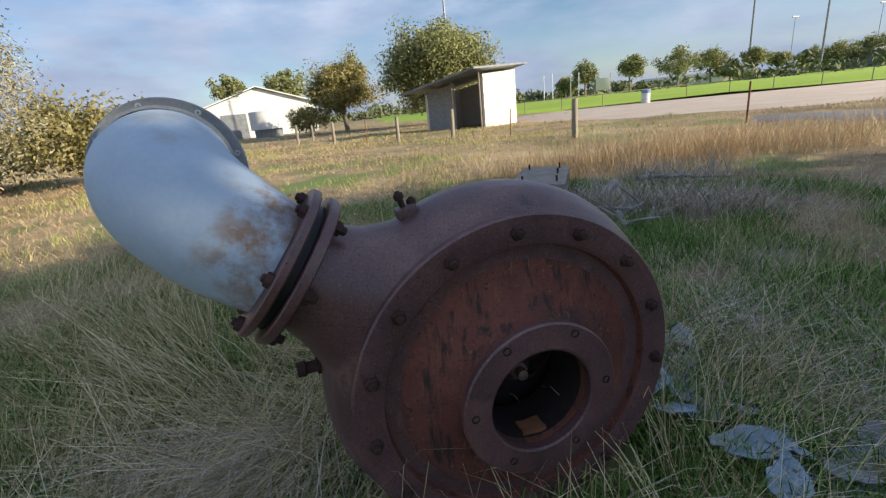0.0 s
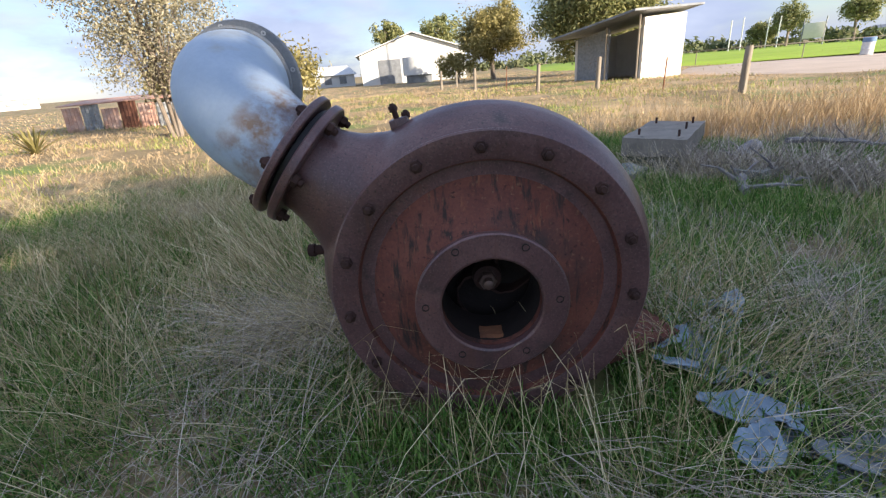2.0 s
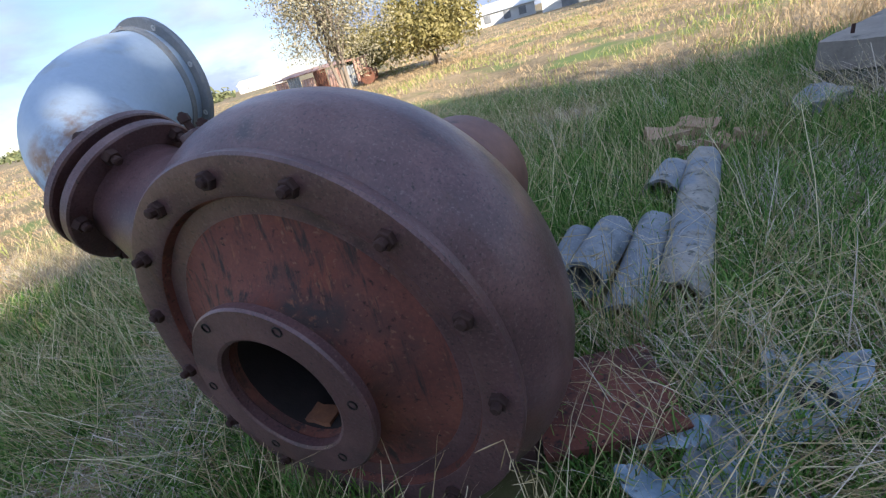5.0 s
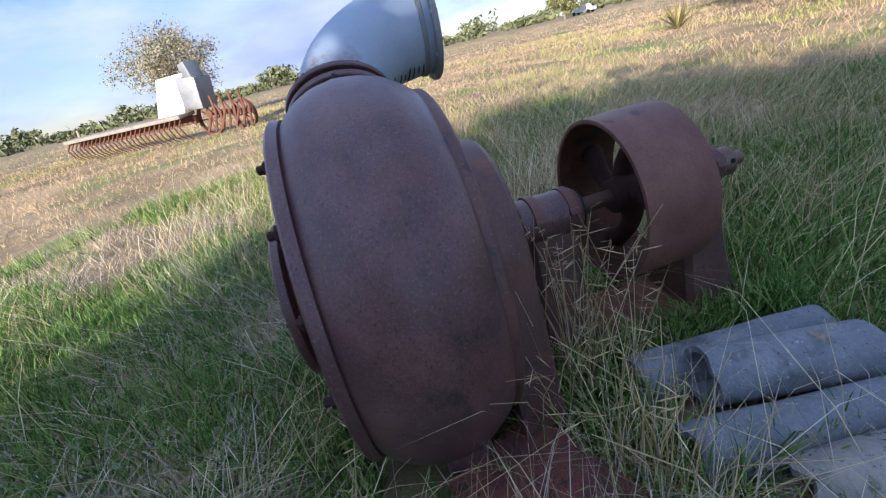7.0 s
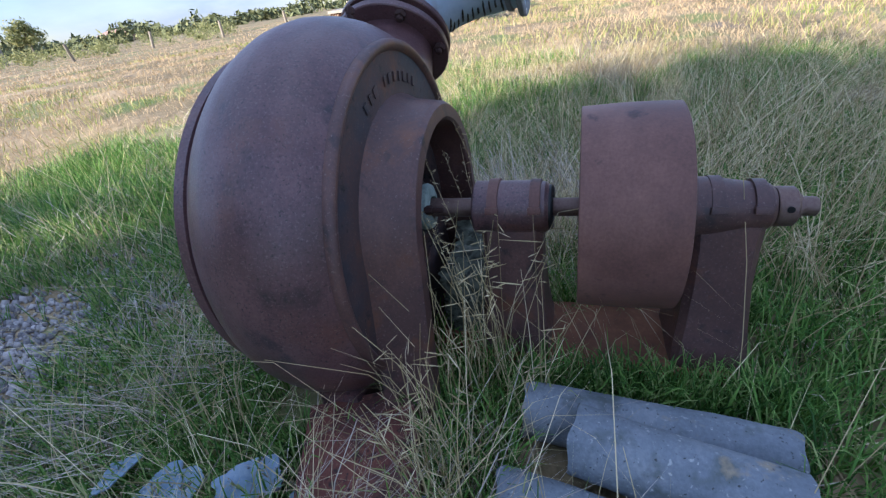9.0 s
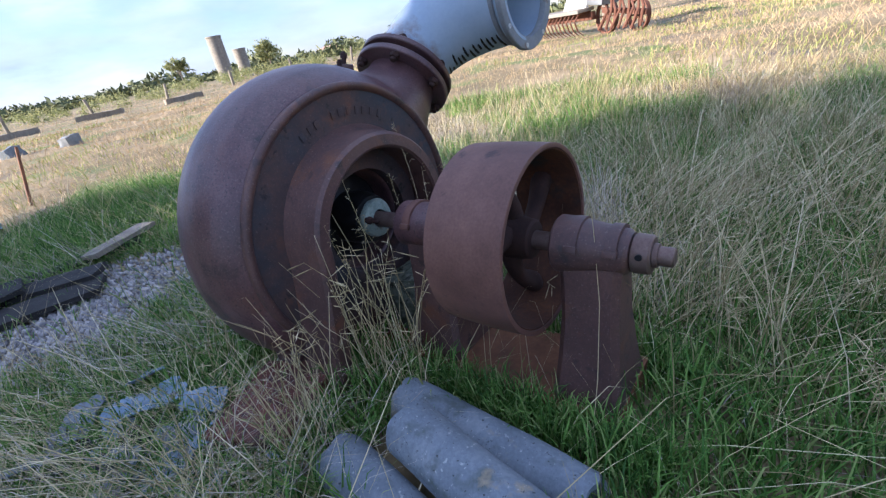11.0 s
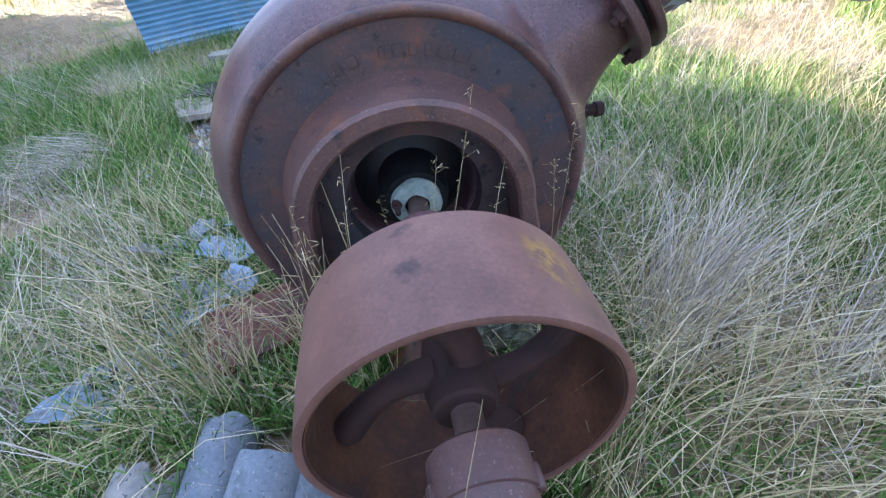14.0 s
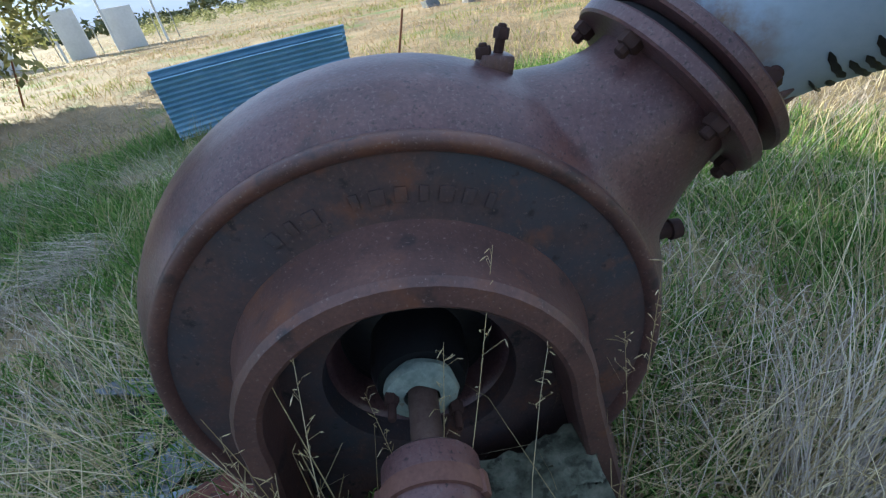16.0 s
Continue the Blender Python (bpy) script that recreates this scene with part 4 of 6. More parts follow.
for i, (az, dist, h, r, low) in enumerate(((35.2, 130, 9.4, 4.6, 2.0), (33.2, 135, 6.2, 3.6, 1.0), (40.2, 125, 8.8, 4.4, 3.0), (44.8, 140, 10.6, 6.4, 1.5), (48.0, 145, 9.6, 6.0, 2.0), (49.6, 150, 6.0, 4.0, 1.0), (51.6, 150, 8.4, 4.6, 3.0), (53.6, 160, 6.8, 4.0, 2.5), (56.2, 170, 6.8, 5.0, 1.5), (58.2, 165, 7.4, 5.4, 1.5), (60.0, 170, 8.6, 6.0, 1.5), (62.5, 165, 8.8, 6.0, 1.5), (65, 165, 9.0, 6.0, 1.5))):
    tree("gum_tree", "gum tree on the far side of the sports ground", dist * math.sin(radians(az)), dist * math.cos(radians(az)), h, r, low, leaf_olive, 60, 80, 0.27, 60 + i, 0.3)


def far_wood():
    """The low line of trees and scrub round the horizon, too many to count."""
    rng = np.random.default_rng(8)
    centres, sizes = [], []
    for k in range(900):
        a = radians(rng.uniform(-215, -48) if k % 5 else rng.uniform(-10, 62))
        d = rng.uniform(120, 210)
        for _ in range(4):
            h = rng.uniform(0.2, 1.0) * (1.6 + 5.2 * max(0.0, noise.noise((math.degrees(a) * 0.33, 0, 3)) + 0.12))
            centres.append((d * math.sin(a) + rng.normal() * 2, d * math.cos(a) + rng.normal() * 2, max(0.6, h)))
            sizes.append(rng.uniform(1.2, 2.4))
    ob = new("far_woodland", leaf_mesh("far_woodland", centres, sizes, 12, 0.75, far_green, 3, 0.7))
    tagged(ob, "low dark line of distant trees and scrub", "woodland", kind="stuff")
    centres, sizes = [], []
    for k in range(330):
        a = radians(rng.uniform(-205, -128))
        d = rng.uniform(44, 75)
        centres.append((d * math.sin(a), d * math.cos(a), rng.uniform(0.2, 1.1)))
        sizes.append(rng.uniform(0.5, 1.1))
    ob = new("saltbush_hedge", leaf_mesh("saltbush_hedge", centres, sizes, 90, 0.1, leaf_olive, 5, 0.8))
    tagged(ob, "rough olive-green scrub along the far fence", "scrub", kind="stuff")


far_wood()


# ---- sheds, fences and things far off ----
def wall_quad(bm, a, b, z0, z1, z1b=None, thick=0.14):
    """A wall from a to b, with its top from z1 to z1b, thick on its left side."""
    a, b = Vector((*a, 0)), Vector((*b, 0))
    n = Vector((-(b - a).y, (b - a).x, 0)).normalized() * thick
    z1b = z1 if z1b is None else z1b
    loft(bm, [[a + Vector((0, 0, z0)), a + n + Vector((0, 0, z0)), a + n + Vector((0, 0, z1)), a + Vector((0, 0, z1))], [b + Vector((0, 0, z0)), b + n + Vector((0, 0, z0)), b + n + Vector((0, 0, z1b)), b + Vector((0, 0, z1b))]])


def block_shed():
    s = thing("block_shed", "small open-fronted concrete-block shed with a sloping iron roof", "shed")
    g = 0.0
    corner, right, left = Vector((9.35, 21.9)), Vector((12.1, 23.6)), Vector((6.9, 24.6))
    far = right + left - corner
    tall, low = 2.95, 2.2
    bm = bmesh.new()
    wall_quad(bm, corner, right, g, tall - 0.2, tall)
    body = part("side_wall", bm, block_mat, s, "cream concrete-block wall")
    for name, a, b, za, zb in (("back_wall", right, far, tall - 0.05, low), ("end_wall", far, left, low, low - 0.15)):
        bm = bmesh.new()
        wall_quad(bm, a, b, g, za, zb)
        part(name, bm, block_mat, s)
    bm = bmesh.new()
    half = left.lerp(corner, 0.52)
    wall_quad(bm, left, half, g, low - 0.1, low + 0.25)
    part("front_wall", bm, grey_paint, s, "grey front wall beside the opening")
    for p, z in ((corner, tall - 0.1), (left.lerp(corner, 0.55), low + 0.3)):
        bm = bmesh.new()
        q = p + (left - right).normalized() * 0.0 + (corner - right).normalized() * 0.35
        sweep(bm, [(q.x, q.y, g), (q.x, q.y, z)], 0.05, 8)
        part("post", bm, timber, s)
    bm = bmesh.new()
    over = 0.5
    e1, e2 = (right - corner).normalized(), (left - corner).normalized()
    pts = [(corner - e1 * 1.5 - e2 * 0.5, tall), (right + e1 * 0.5 - e2 * 0.5, tall + 0.25), (far + e1 * 0.5 + e2 * over, low + 0.15), (left - e1 * 1.5 + e2 * over, low - 0.1)]
    loft(bm, [[Vector((p.x, p.y, z)) for p, z in pts], [Vector((p.x, p.y, z + 0.09)) for p, z in pts]])
    part("roof", bm, grey_iron, s, "grey sloping corrugated-iron roof")
    # courses of blocks on the side wall
    n = Vector((e1.y, -e1.x)) * 0.004
    shared = None
    length = (right - corner).length
    for row in range(13):
        for col in range(7):
            x = (col + (0.5 if row % 2 else 0)) * 0.4 + 0.2
            if x + 0.2 > length or (row * 7 + col * 3) % 11 == 4:
                continue
            if shared is None:
                bm = bmesh.new()
                box(bm, (0.388, 0.02, 0.188), Matrix(), 0.006)
                ob = part("block", bm, block_mat, body)
                shared = ob.data
            else:
                ob = new("block", shared)
                ob.parent = body
            p = corner + e1 * x + n
            ob.matrix_basis = Matrix.Translation((p.x, p.y, g + 0.1 + row * 0.2)) @ Matrix.Rotation(math.atan2(e1.y, e1.x), 4, "Z")


block_shed()


def white_shed():
    s = thing("white_shed", "large white corrugated-iron shed with a gabled roof", "shed")
    a, b, deep = Vector((-10.6, 58.5)), Vector((2.6, 60.5)), 14
    e = (b - a).normalized()
    n = Vector((-e.y, e.x))
    mid = (a + b) / 2
    bm = bmesh.new()
    rings = []
    for d in (0, deep):
        rings.append([Vector((*(p + n * d), z)) for p, z in ((a, -0.2), (b, -0.2), (b, 3.6), (mid, 5.7), (a, 3.6))])
    loft(bm, rings)
    part("wall", bm, white_iron, s, sharp=20)
    bm = bmesh.new()
    for p, q in ((a, mid), (b, mid)):
        edge_dir = (p - mid).normalized()
        lo = p + edge_dir * 0.5
        pts = [Vector((*(lo - n * 0.5), 3.45)), Vector((*(mid - n * 0.5), 5.78)), Vector((*(mid + n * (deep + 0.5)), 5.78)), Vector((*(lo + n * (deep + 0.5)), 3.45))]
        loft(bm, [pts, [v + Vector((0, 0, 0.12)) for v in pts]])
    part("roof", bm, white_iron, s)
    bm = bmesh.new()
    wall_quad(bm, a + e * 2.2 - n * 0.06, a + e * 5.0 - n * 0.06, 0, 2.9, thick=0.05)
    part("door", bm, grey_iron, s, "grey sliding door")
    tank = thing("water_tank", "round pale corrugated-iron water tank on a low stand", "water tank", pose(-3.2, 54.5, 0))
    bm = bmesh.new()
    prof = [(0.9, 0.2), (0.9, 1.8)] + [(0.9 + 0.07 * k, 1.8 + 0.02 * (k % 2)) for k in range(1, 28)] + [(2.85, 1.7), (3.0, 0.2)]
    lathe(bm, prof, 40)
    bmesh.ops.rotate(bm, cent=(0, 0, 0), matrix=Matrix.Rotation(radians(90), 3, "X"), verts=bm.verts)
    part("tank", bm, white_iron, tank, sharp=60)
    bm = bmesh.new()
    lathe(bm, [(-0.1, 1.5), (0.86, 1.5), (0.89, 1.95), (0.9, 1.95)], 24)
    bmesh.ops.rotate(bm, cent=(0, 0, 0), matrix=Matrix.Rotation(radians(90), 3, "X"), verts=bm.verts)
    part("stand", bm, grey_iron, tank)


white_shed()


def house(x, y, w, d, h, turn, wall, roof_mat, label, peak=1.3):
    s = thing("house", label, "house", pose(x, y, 0, 0, 0, turn))
    bm = bmesh.new()
    box(bm, (w, d, h), pose(0, 0, h / 2))
    body = part("wall", bm, wall, s)
    bm = bmesh.new()
    ov = 0.4
    rows = [[Vector((sx * (w / 2 + ov), -d / 2 - ov, h - 0.05)), Vector((sx * (w / 2 - 0.8), 0, h + peak)), Vector((sx * (w / 2 + ov), d / 2 + ov, h - 0.05))] for sx in (-1, 1)]
    loft(bm, rows)
    part("roof", bm, roof_mat, s)
    for k in (-0.28, 0.05, 0.3):
        bm = bmesh.new()
        box(bm, (1.0, 0.08, 1.0), pose(k * w, -d / 2 - 0.02, h * 0.55), 0.02)
        part("window", bm, grey_iron, body)


house(-18.6, 72, 8.6, 8, 1.7, 12, white_iron, white_iron, "low white house with a pale hipped roof")
house(-118, 122, 14, 8, 2.6, 42, white_iron, white_iron, "low white house beyond the paddock")
house(-125, 98, 13, 8, 2.4, 50, white_iron, white_iron, "low white house beyond the paddock")
house(-160, 92, 14, 8, 2.6, 60, white_iron, white_iron, "low white house beyond the paddock")
house(-112, -130, 12, 8, 2.4, 40, orange_iron, orange_iron, "low brick-red house among far trees")
house(130, 130, 26, 8, 2.6, -45, white_iron, grey_iron, "long low white clubhouse across the sports ground", 0.8)
house(150, 82, 22, 8, 4.2, -60, grey_iron, white_iron, "grandstand with a white roof across the sports ground", 0.8)
house(78, 150, 16, 6, 2.2, -28, white_iron, grey_iron, "long low white building across the sports ground", 0.6)


def post(name, label, x, y, h, r, mat, lean=(0, 0), square=False, group="fence posts"):
    bm = bmesh.new()
    z = gz(x, y)
    pts = [(x + lean[0] * k, y + lean[1] * k, z - 0.15 + (h + 0.15) * k) for k in (0, 0.3, 0.6, 0.95, 1.0)]
    sweep(bm, pts, [r * 1.08, r, r * 0.97, r * 0.95, r * 0.8], 5 if square else 10)
    for v in bm.verts:
        v.co += noise.noise_vector(v.co * 6) * r * 0.15
    tagged(part(name, bm, mat), label, "fence post", group)


for x, y, h, r in ((7.5, 10.9, 1.12, 0.09), (5.6, 16.6, 1.15, 0.08), (3.75, 18.6, 1.1, 0.08), (1.4, 23.5, 1.1, 0.08), (-0.4, 27.5, 1.1, 0.08), (0.6, 30.5, 1.0, 0.07)):
    post("fence_post", "weathered grey round timber fence post", x, y, h, r, timber, (0.03, 0.02))
for x, y, h, lean in ((8.5, 6.2, 1.1, (0, 0)), (6.7, 13.6, 1.0, (0.04, 0)), (2.7, 20.9, 1.1, (0.05, 0)), (8.7, -10.6, 0.95, (-0.35, -0.1)), (-0.05, -6.6, 0.75, (-0.28, -0.3))):
    post("star_picket", "thin rusty steel star picket", x, y, h, 0.022, bright_rust, lean, True)
for k in range(9):
    a = radians(-172 + 7.0 * k)
    d = 44 + 1.5 * (k % 3)
    post("fence_post", "grey leaning timber post of the far fence", d * math.sin(a), d * math.cos(a), 1.25, 0.12, timber, (0.25 * math.sin(k * 2.1), 0.1))


def oval_fence():
    f = thing("boundary_fence", "low pipe-rail fence round the sports ground", "fence")
    pts = [(14.5, 44), (17, 38), (20.5, 32), (27, 30.2), (33.8, 28.2), (37.2, 23.5), (39.4, 18.5), (42, 10), (44.5, 2), (47, -6)]
    dense = []
    for (xa, ya), (xb, yb) in zip(pts, pts[1:]):
        k = max(1, round(math.hypot(xb - xa, yb - ya) / 3.0))
        dense += [(xa + (xb - xa) * i / k, ya + (yb - ya) * i / k) for i in range(k)]
    for x, y in dense:
        bm = bmesh.new()
        sweep(bm, [(x, y, 0), (x, y, 1.02)], 0.035, 6)
        part("post", bm, timber, f)
    bm = bmesh.new()
    sweep(bm, [(x, y, 1.02) for x, y in dense], 0.035, 6)
    part("rail", bm, timber, f, "grey top rail")
    board = thing("advertising_board", "white board fixed to the boundary fence", "board")
    bm = bmesh.new()
    wall_quad(bm, (40.0, 16.5), (42.2, 9.2), 0.12, 1.25, thick=0.06)
    part("panel", bm, white_iron, board)


oval_fence()


def poles():
    for az, d, h in ((51.2, 150, 34), (56.9, 150, 34), (54.5, 190, 17), (60.5, 190, 17), (19.2, 46, 15), (66, 150, 34)):
        x, y = d * math.sin(radians(az)), d * math.cos(radians(az))
        p = thing("light_pole", "tall thin steel floodlight pole", "light pole", pose(x, y, 0), "floodlight poles")
        bm = bmesh.new()
        sweep(bm, [(0, 0, -0.2), (0, 0, h * 0.5), (0, 0, h)], [0.28, 0.22, 0.14] if h > 20 else [0.13, 0.1, 0.07], 8)
        part("pole", bm, grey_iron, p)
        bm = bmesh.new()
        box(bm, (2.6, 0.3, 0.4), pose(0, 0, h), 0.05)
        part("lamp_bar", bm, grey_iron, p)
    for k, (az, d, h) in enumerate(((30.5, 118, 6), (31.5, 120, 6.5), (33.6, 122, 6), (34.5, 122, 6))):
        bm = bmesh.new()
        sweep(bm, [(d * math.sin(radians(az)), d * math.cos(radians(az)), 0), (d * math.sin(radians(az)), d * math.cos(radians(az)), h)], 0.12, 6)
        tagged(part("goal_post", bm, white_iron), "white goal post on the sports ground", "goal post", "goal posts")
    s = thing("scoreboard", "pale board on two steel legs beyond the ground", "scoreboard", pose(112 * math.sin(radians(37.2)), 112 * math.cos(radians(37.2)), 0, 0, 0, -37))
    for sx in (-1.6, 1.6):
        bm = bmesh.new()
        sweep(bm, [(sx, 0.2, 0), (sx, 0.2, 4.8)], 0.1, 6)
        part("leg", bm, grey_iron, s)
    bm = bmesh.new()
    box(bm, (3.0, 0.15, 2.6), pose(0, 0, 2.6), 0.03)
    part("panel", bm, block_mat, s)
    b = thing("rubbish_bin", "white drum rubbish bin with a blue top band", "bin", pose(24.4, 27.0, 0.09))
    bm = bmesh.new()
    lathe(bm, [(0, 0.27), (0.02, 0.3), (0.3, 0.29), (0.32, 0.305), (0.34, 0.29), (0.7, 0.29)], 20)
    bmesh.ops.rotate(bm, cent=(0, 0, 0), matrix=Matrix.Rotation(radians(90), 3, "X"), verts=bm.verts)
    part("drum", bm, white_iron, b)
    bm = bmesh.new()
    lathe(bm, [(0.7, 0.29), (0.72, 0.31), (0.92, 0.31), (0.95, 0.28)], 20)
    bmesh.ops.rotate(bm, cent=(0, 0, 0), matrix=Matrix.Rotation(radians(90), 3, "X"), verts=bm.verts)
    part("top_band", bm, bin_blue, b, "blue top band")
    for x, y, h, r in ((-37.0, -67.5, 6.2, 1.05), (-41.5, -69.5, 4.2, 0.95)):
        t = thing("concrete_tower", "weathered cylindrical concrete tower among scrub", "tower", pose(x, y, 0), "concrete towers")
        bm = bmesh.new()
        lathe(bm, [(-0.2, r)] + [(h * k / 8, r * (1 + 0.006 * (k % 2))) for k in range(1, 8)] + [(h - 0.2, r), (h - 0.19, r * 1.06), (h, r * 1.06), (h, r * 0.9), (h - 0.4, r * 0.88)], 24)
        bmesh.ops.rotate(bm, cent=(0, 0, 0), matrix=Matrix.Rotation(radians(90), 3, "X"), verts=bm.verts)
        part("shaft", bm, concrete, t)


poles()


def rusty_hut():
    s = thing("iron_lean_to", "low lean-to of rusted corrugated-iron sheets", "lean-to")
    a, b = Vector((-14.8, 16.2)), Vector((-10.4, 17.2))
    e = (b - a).normalized()
    for k in range(7):
        p = a + e * 0.66 * k
        bm = bmesh.new()
        h = 0.95 + 0.12 * math.sin(k * 2.4)
        rows = []
        for i in range(15):
            w = p + e * 0.62 * i / 14
            dy = 0.018 * math.cos(i * 2.2)
            rows.append([Vector((w.x - e.y * dy, w.y + e.x * dy, -0.05)), Vector((w.x - e.y * (dy + 0.008), w.y + e.x * (dy + 0.008), -0.05)), Vector((w.x - e.y * (dy + 0.008), w.y + e.x * (dy + 0.1), h)), Vector((w.x - e.y * dy, w.y + e.x * (dy + 0.09), h))])
        loft(bm, rows)
        part("iron_sheet", bm, (orange_iron, grey_paint, orange_iron, red_iron)[k % 4], s)
    bm = bmesh.new()
    loft(bm, [[Vector((-14.9, 16.2, 1.0)), Vector((-10.2, 17.3, 1.05)), Vector((-11.0, 19.6, 1.2)), Vector((-15.6, 18.6, 1.15))], [Vector((-14.9, 16.2, 1.04)), Vector((-10.2, 17.3, 1.09)), Vector((-11.0, 19.6, 1.24)), Vector((-15.6, 18.6, 1.19))]])
    part("roof", bm, orange_iron, s)
    d = thing("oil_drum", "orange-red rusted drum lying beside the lean-to", "drum", pose(-9.6, 16.0, 0.35, 0, 0, 20))
    bm = bmesh.new()
    lathe(bm, [(-0.44, 0.27), (-0.43, 0.3), (-0.15, 0.29), (-0.14, 0.31), (-0.12, 0.29), (0.14, 0.29), (0.15, 0.31), (0.17, 0.29), (0.43, 0.3), (0.44, 0.27)], 20)
    part("shell", bm, red_iron, d)


rusty_hut()


def harvester():
    h = thing("old_harvester", "rusted old harvester with a tined comb and pale sheet-metal guard", "farm machine", pose(-16.5, -5.8, 0.0, 0, 0, 54) @ Matrix.Scale(1.32, 4))
    bm = bmesh.new()
    box(bm, (5.2, 0.5, 0.09), pose(-1.4, 0, 0.66, 4, 0, 0), 0.02)
    part("comb_cover", bm, concrete, h, "pale weathered metal comb cover")
    for k in range(26):
        bm = bmesh.new()
        x = -3.9 + 0.2 * k
        sweep(bm, [(x, 0.2, 0.62), (x, -0.16, 0.58), (x, -0.28, 0.42), (x, -0.2, 0.2), (x + 0.02, -0.04, 0.06)], [0.02, 0.024, 0.022, 0.02, 0.01], 6)
        part("tine", bm, red_iron, h)
    bm = bmesh.new()
    box(bm, (5.2, 0.14, 0.2), pose(-1.4, 0.22, 0.5), 0.02)
    part("frame_beam", bm, red_iron, h)
    bm = bmesh.new()
    box(bm, (1.05, 0.08, 1.0), pose(0.55, 0.3, 1.15, -24, 0, 0), 0.02)
    part("guard", bm, white_iron, h, "pale sheet-metal guard")
    bm = bmesh.new()
    box(bm, (0.55, 0.6, 0.75), pose(1.45, 0.35, 1.1, 0, 8, 10), 0.05)
    box(bm, (0.25, 0.4, 0.4), pose(1.6, 0.3, 1.6, 0, -12, 0), 0.04)
    part("engine_housing", bm, grey_iron, h, "grey engine housing")
    for x, r in ((1.3, 0.42), (2.5, 0.36)):
        bm = bmesh.new()
        lathe(bm, [(0.0, r - 0.04), (0.0, r), (0.1, r), (0.1, r - 0.04)], 28, (x, 0.5, r), loop=True)
        for k in range(4):
            a = math.pi * k / 4
            sweep(bm, [(x - r * 0.95 * math.cos(a), 0.55, r - r * 0.95 * math.sin(a)), (x + r * 0.95 * math.cos(a), 0.55, r + r * 0.95 * math.sin(a))], 0.018, 6)
        part("wheel", bm, red_iron, h)
    for k in range(9):
        bm = bmesh.new()
        x = 1.7 + 0.16 * k
        sweep(bm, [(x, 0.1 * (k % 3), 0.15), (x + 0.1, 0.2, 0.55), (x - 0.12 + 0.1 * (k % 2), 0.3, 0.75 + 0.2 * (k % 2))], 0.03, 6)
        part("linkage", bm, red_iron, h)
    bm = bmesh.new()
    box(bm, (1.6, 0.1, 0.12), pose(2.3, 0.3, 0.5, 0, 6, 0), 0.02)
    part("drawbar", bm, red_iron, h)


harvester()


def yard_frames():
    s = thing("switchyard", "pale steel frames and cabinets of a small switchyard", "switchyard", pose(18.0, -28.5, 0, 0, 0, 28))
    for x, w, hh in ((-3.2, 1.5, 2.2), (-0.6, 1.2, 2.5), (3.4, 2.0, 1.9)):
        bm = bmesh.new()
        box(bm, (w, 1.0, hh), pose(x, 0, hh / 2), 0.03)
        part("cabinet", bm, white_iron, s)
    for k in range(5):
        bm = bmesh.new()
        x = -5 + 2.6 * k
        sweep(bm, [(x, 1.2, 0), (x, 1.2, 3.6)], 0.07, 6)
        sweep(bm, [(x - 1.3, 1.2, 3.5 - 0.3 * (k % 2)), (x + 1.3, 1.2, 3.5 - 0.3 * (k % 2))], 0.06, 6)
        part("frame", bm, white_iron, s)
    for k in range(12):
        bm = bmesh.new()
        x = -6 + 1.1 * k
        sweep(bm, [(x, -1.6, 0), (x, -1.6, 1.7)], 0.03, 6)
        part("fence_rail", bm, grey_iron, s)
    r = thing("car", "pale silver utility vehicle parked far across the paddock", "car", pose(-84, 50, 0, 0, 0, 30))
    bm = bmesh.new()
    rows = [[Vector((x, sy * w, z)) for sy, z, w in ((-1, 0.45, 0.85), (1, 0.45, 0.85), (1, zt, 0.8), (-1, zt, 0.8))] for x, zt in ((-2.3, 0.9), (-2.2, 1.0), (-0.3, 1.0), (0.0, 1.65), (1.0, 1.65), (1.5, 1.05), (2.3, 0.95))]
    loft(bm, rows)
    part("body", bm, white_iron, r)
    for x in (-1.5, 1.5):
        for sy in (-0.8, 0.8):
            bm = bmesh.new()
            lathe(bm, [(-0.1, 0.2), (-0.1, 0.34), (0.1, 0.34), (0.1, 0.2)], 16, (x, sy, 0.34))
            part("wheel", bm, tar_and_shade, r)


yard_frames()


# ---- things lying round the pump ----
def cement_pipe(a, b, r, mat, label, wall=0.016, seed=0.0, ragged=0.02):
    a, b = Vector(a), Vector(b)
    n = 14
    pts = [a.lerp(b, k / n) for k in range(n + 1)]
    bm = bmesh.new()
    out = sweep(bm, pts, r, 32, caps=(False, False))
    ins = sweep(bm, pts, r - wall, 32, caps=(False, False))
    d = (b - a).normalized()
    for row, back, s in ((out[0], ins[0], 1), (out[-1], ins[-1], -1)):
        for i in range(32):
            j = (i + 1) % 32
            bm.faces.new((row[i], row[j], back[j], back[i]))
        for i in range(32):
            off = d * s * ragged * (0.5 + noise.noise((math.cos(i * 0.196) * 1.3 + seed, math.sin(i * 0.196) * 1.3, seed * 3)))
            row[i].co += off
            back[i].co += off
    for v in bm.verts:
        v.co += noise.noise_vector(v.co * 7 + Vector((seed, 0, 0))) * 0.004
    tagged(part("cement_pipe", bm, mat, sharp=50), label, "pipe", "pipes beside the pump")


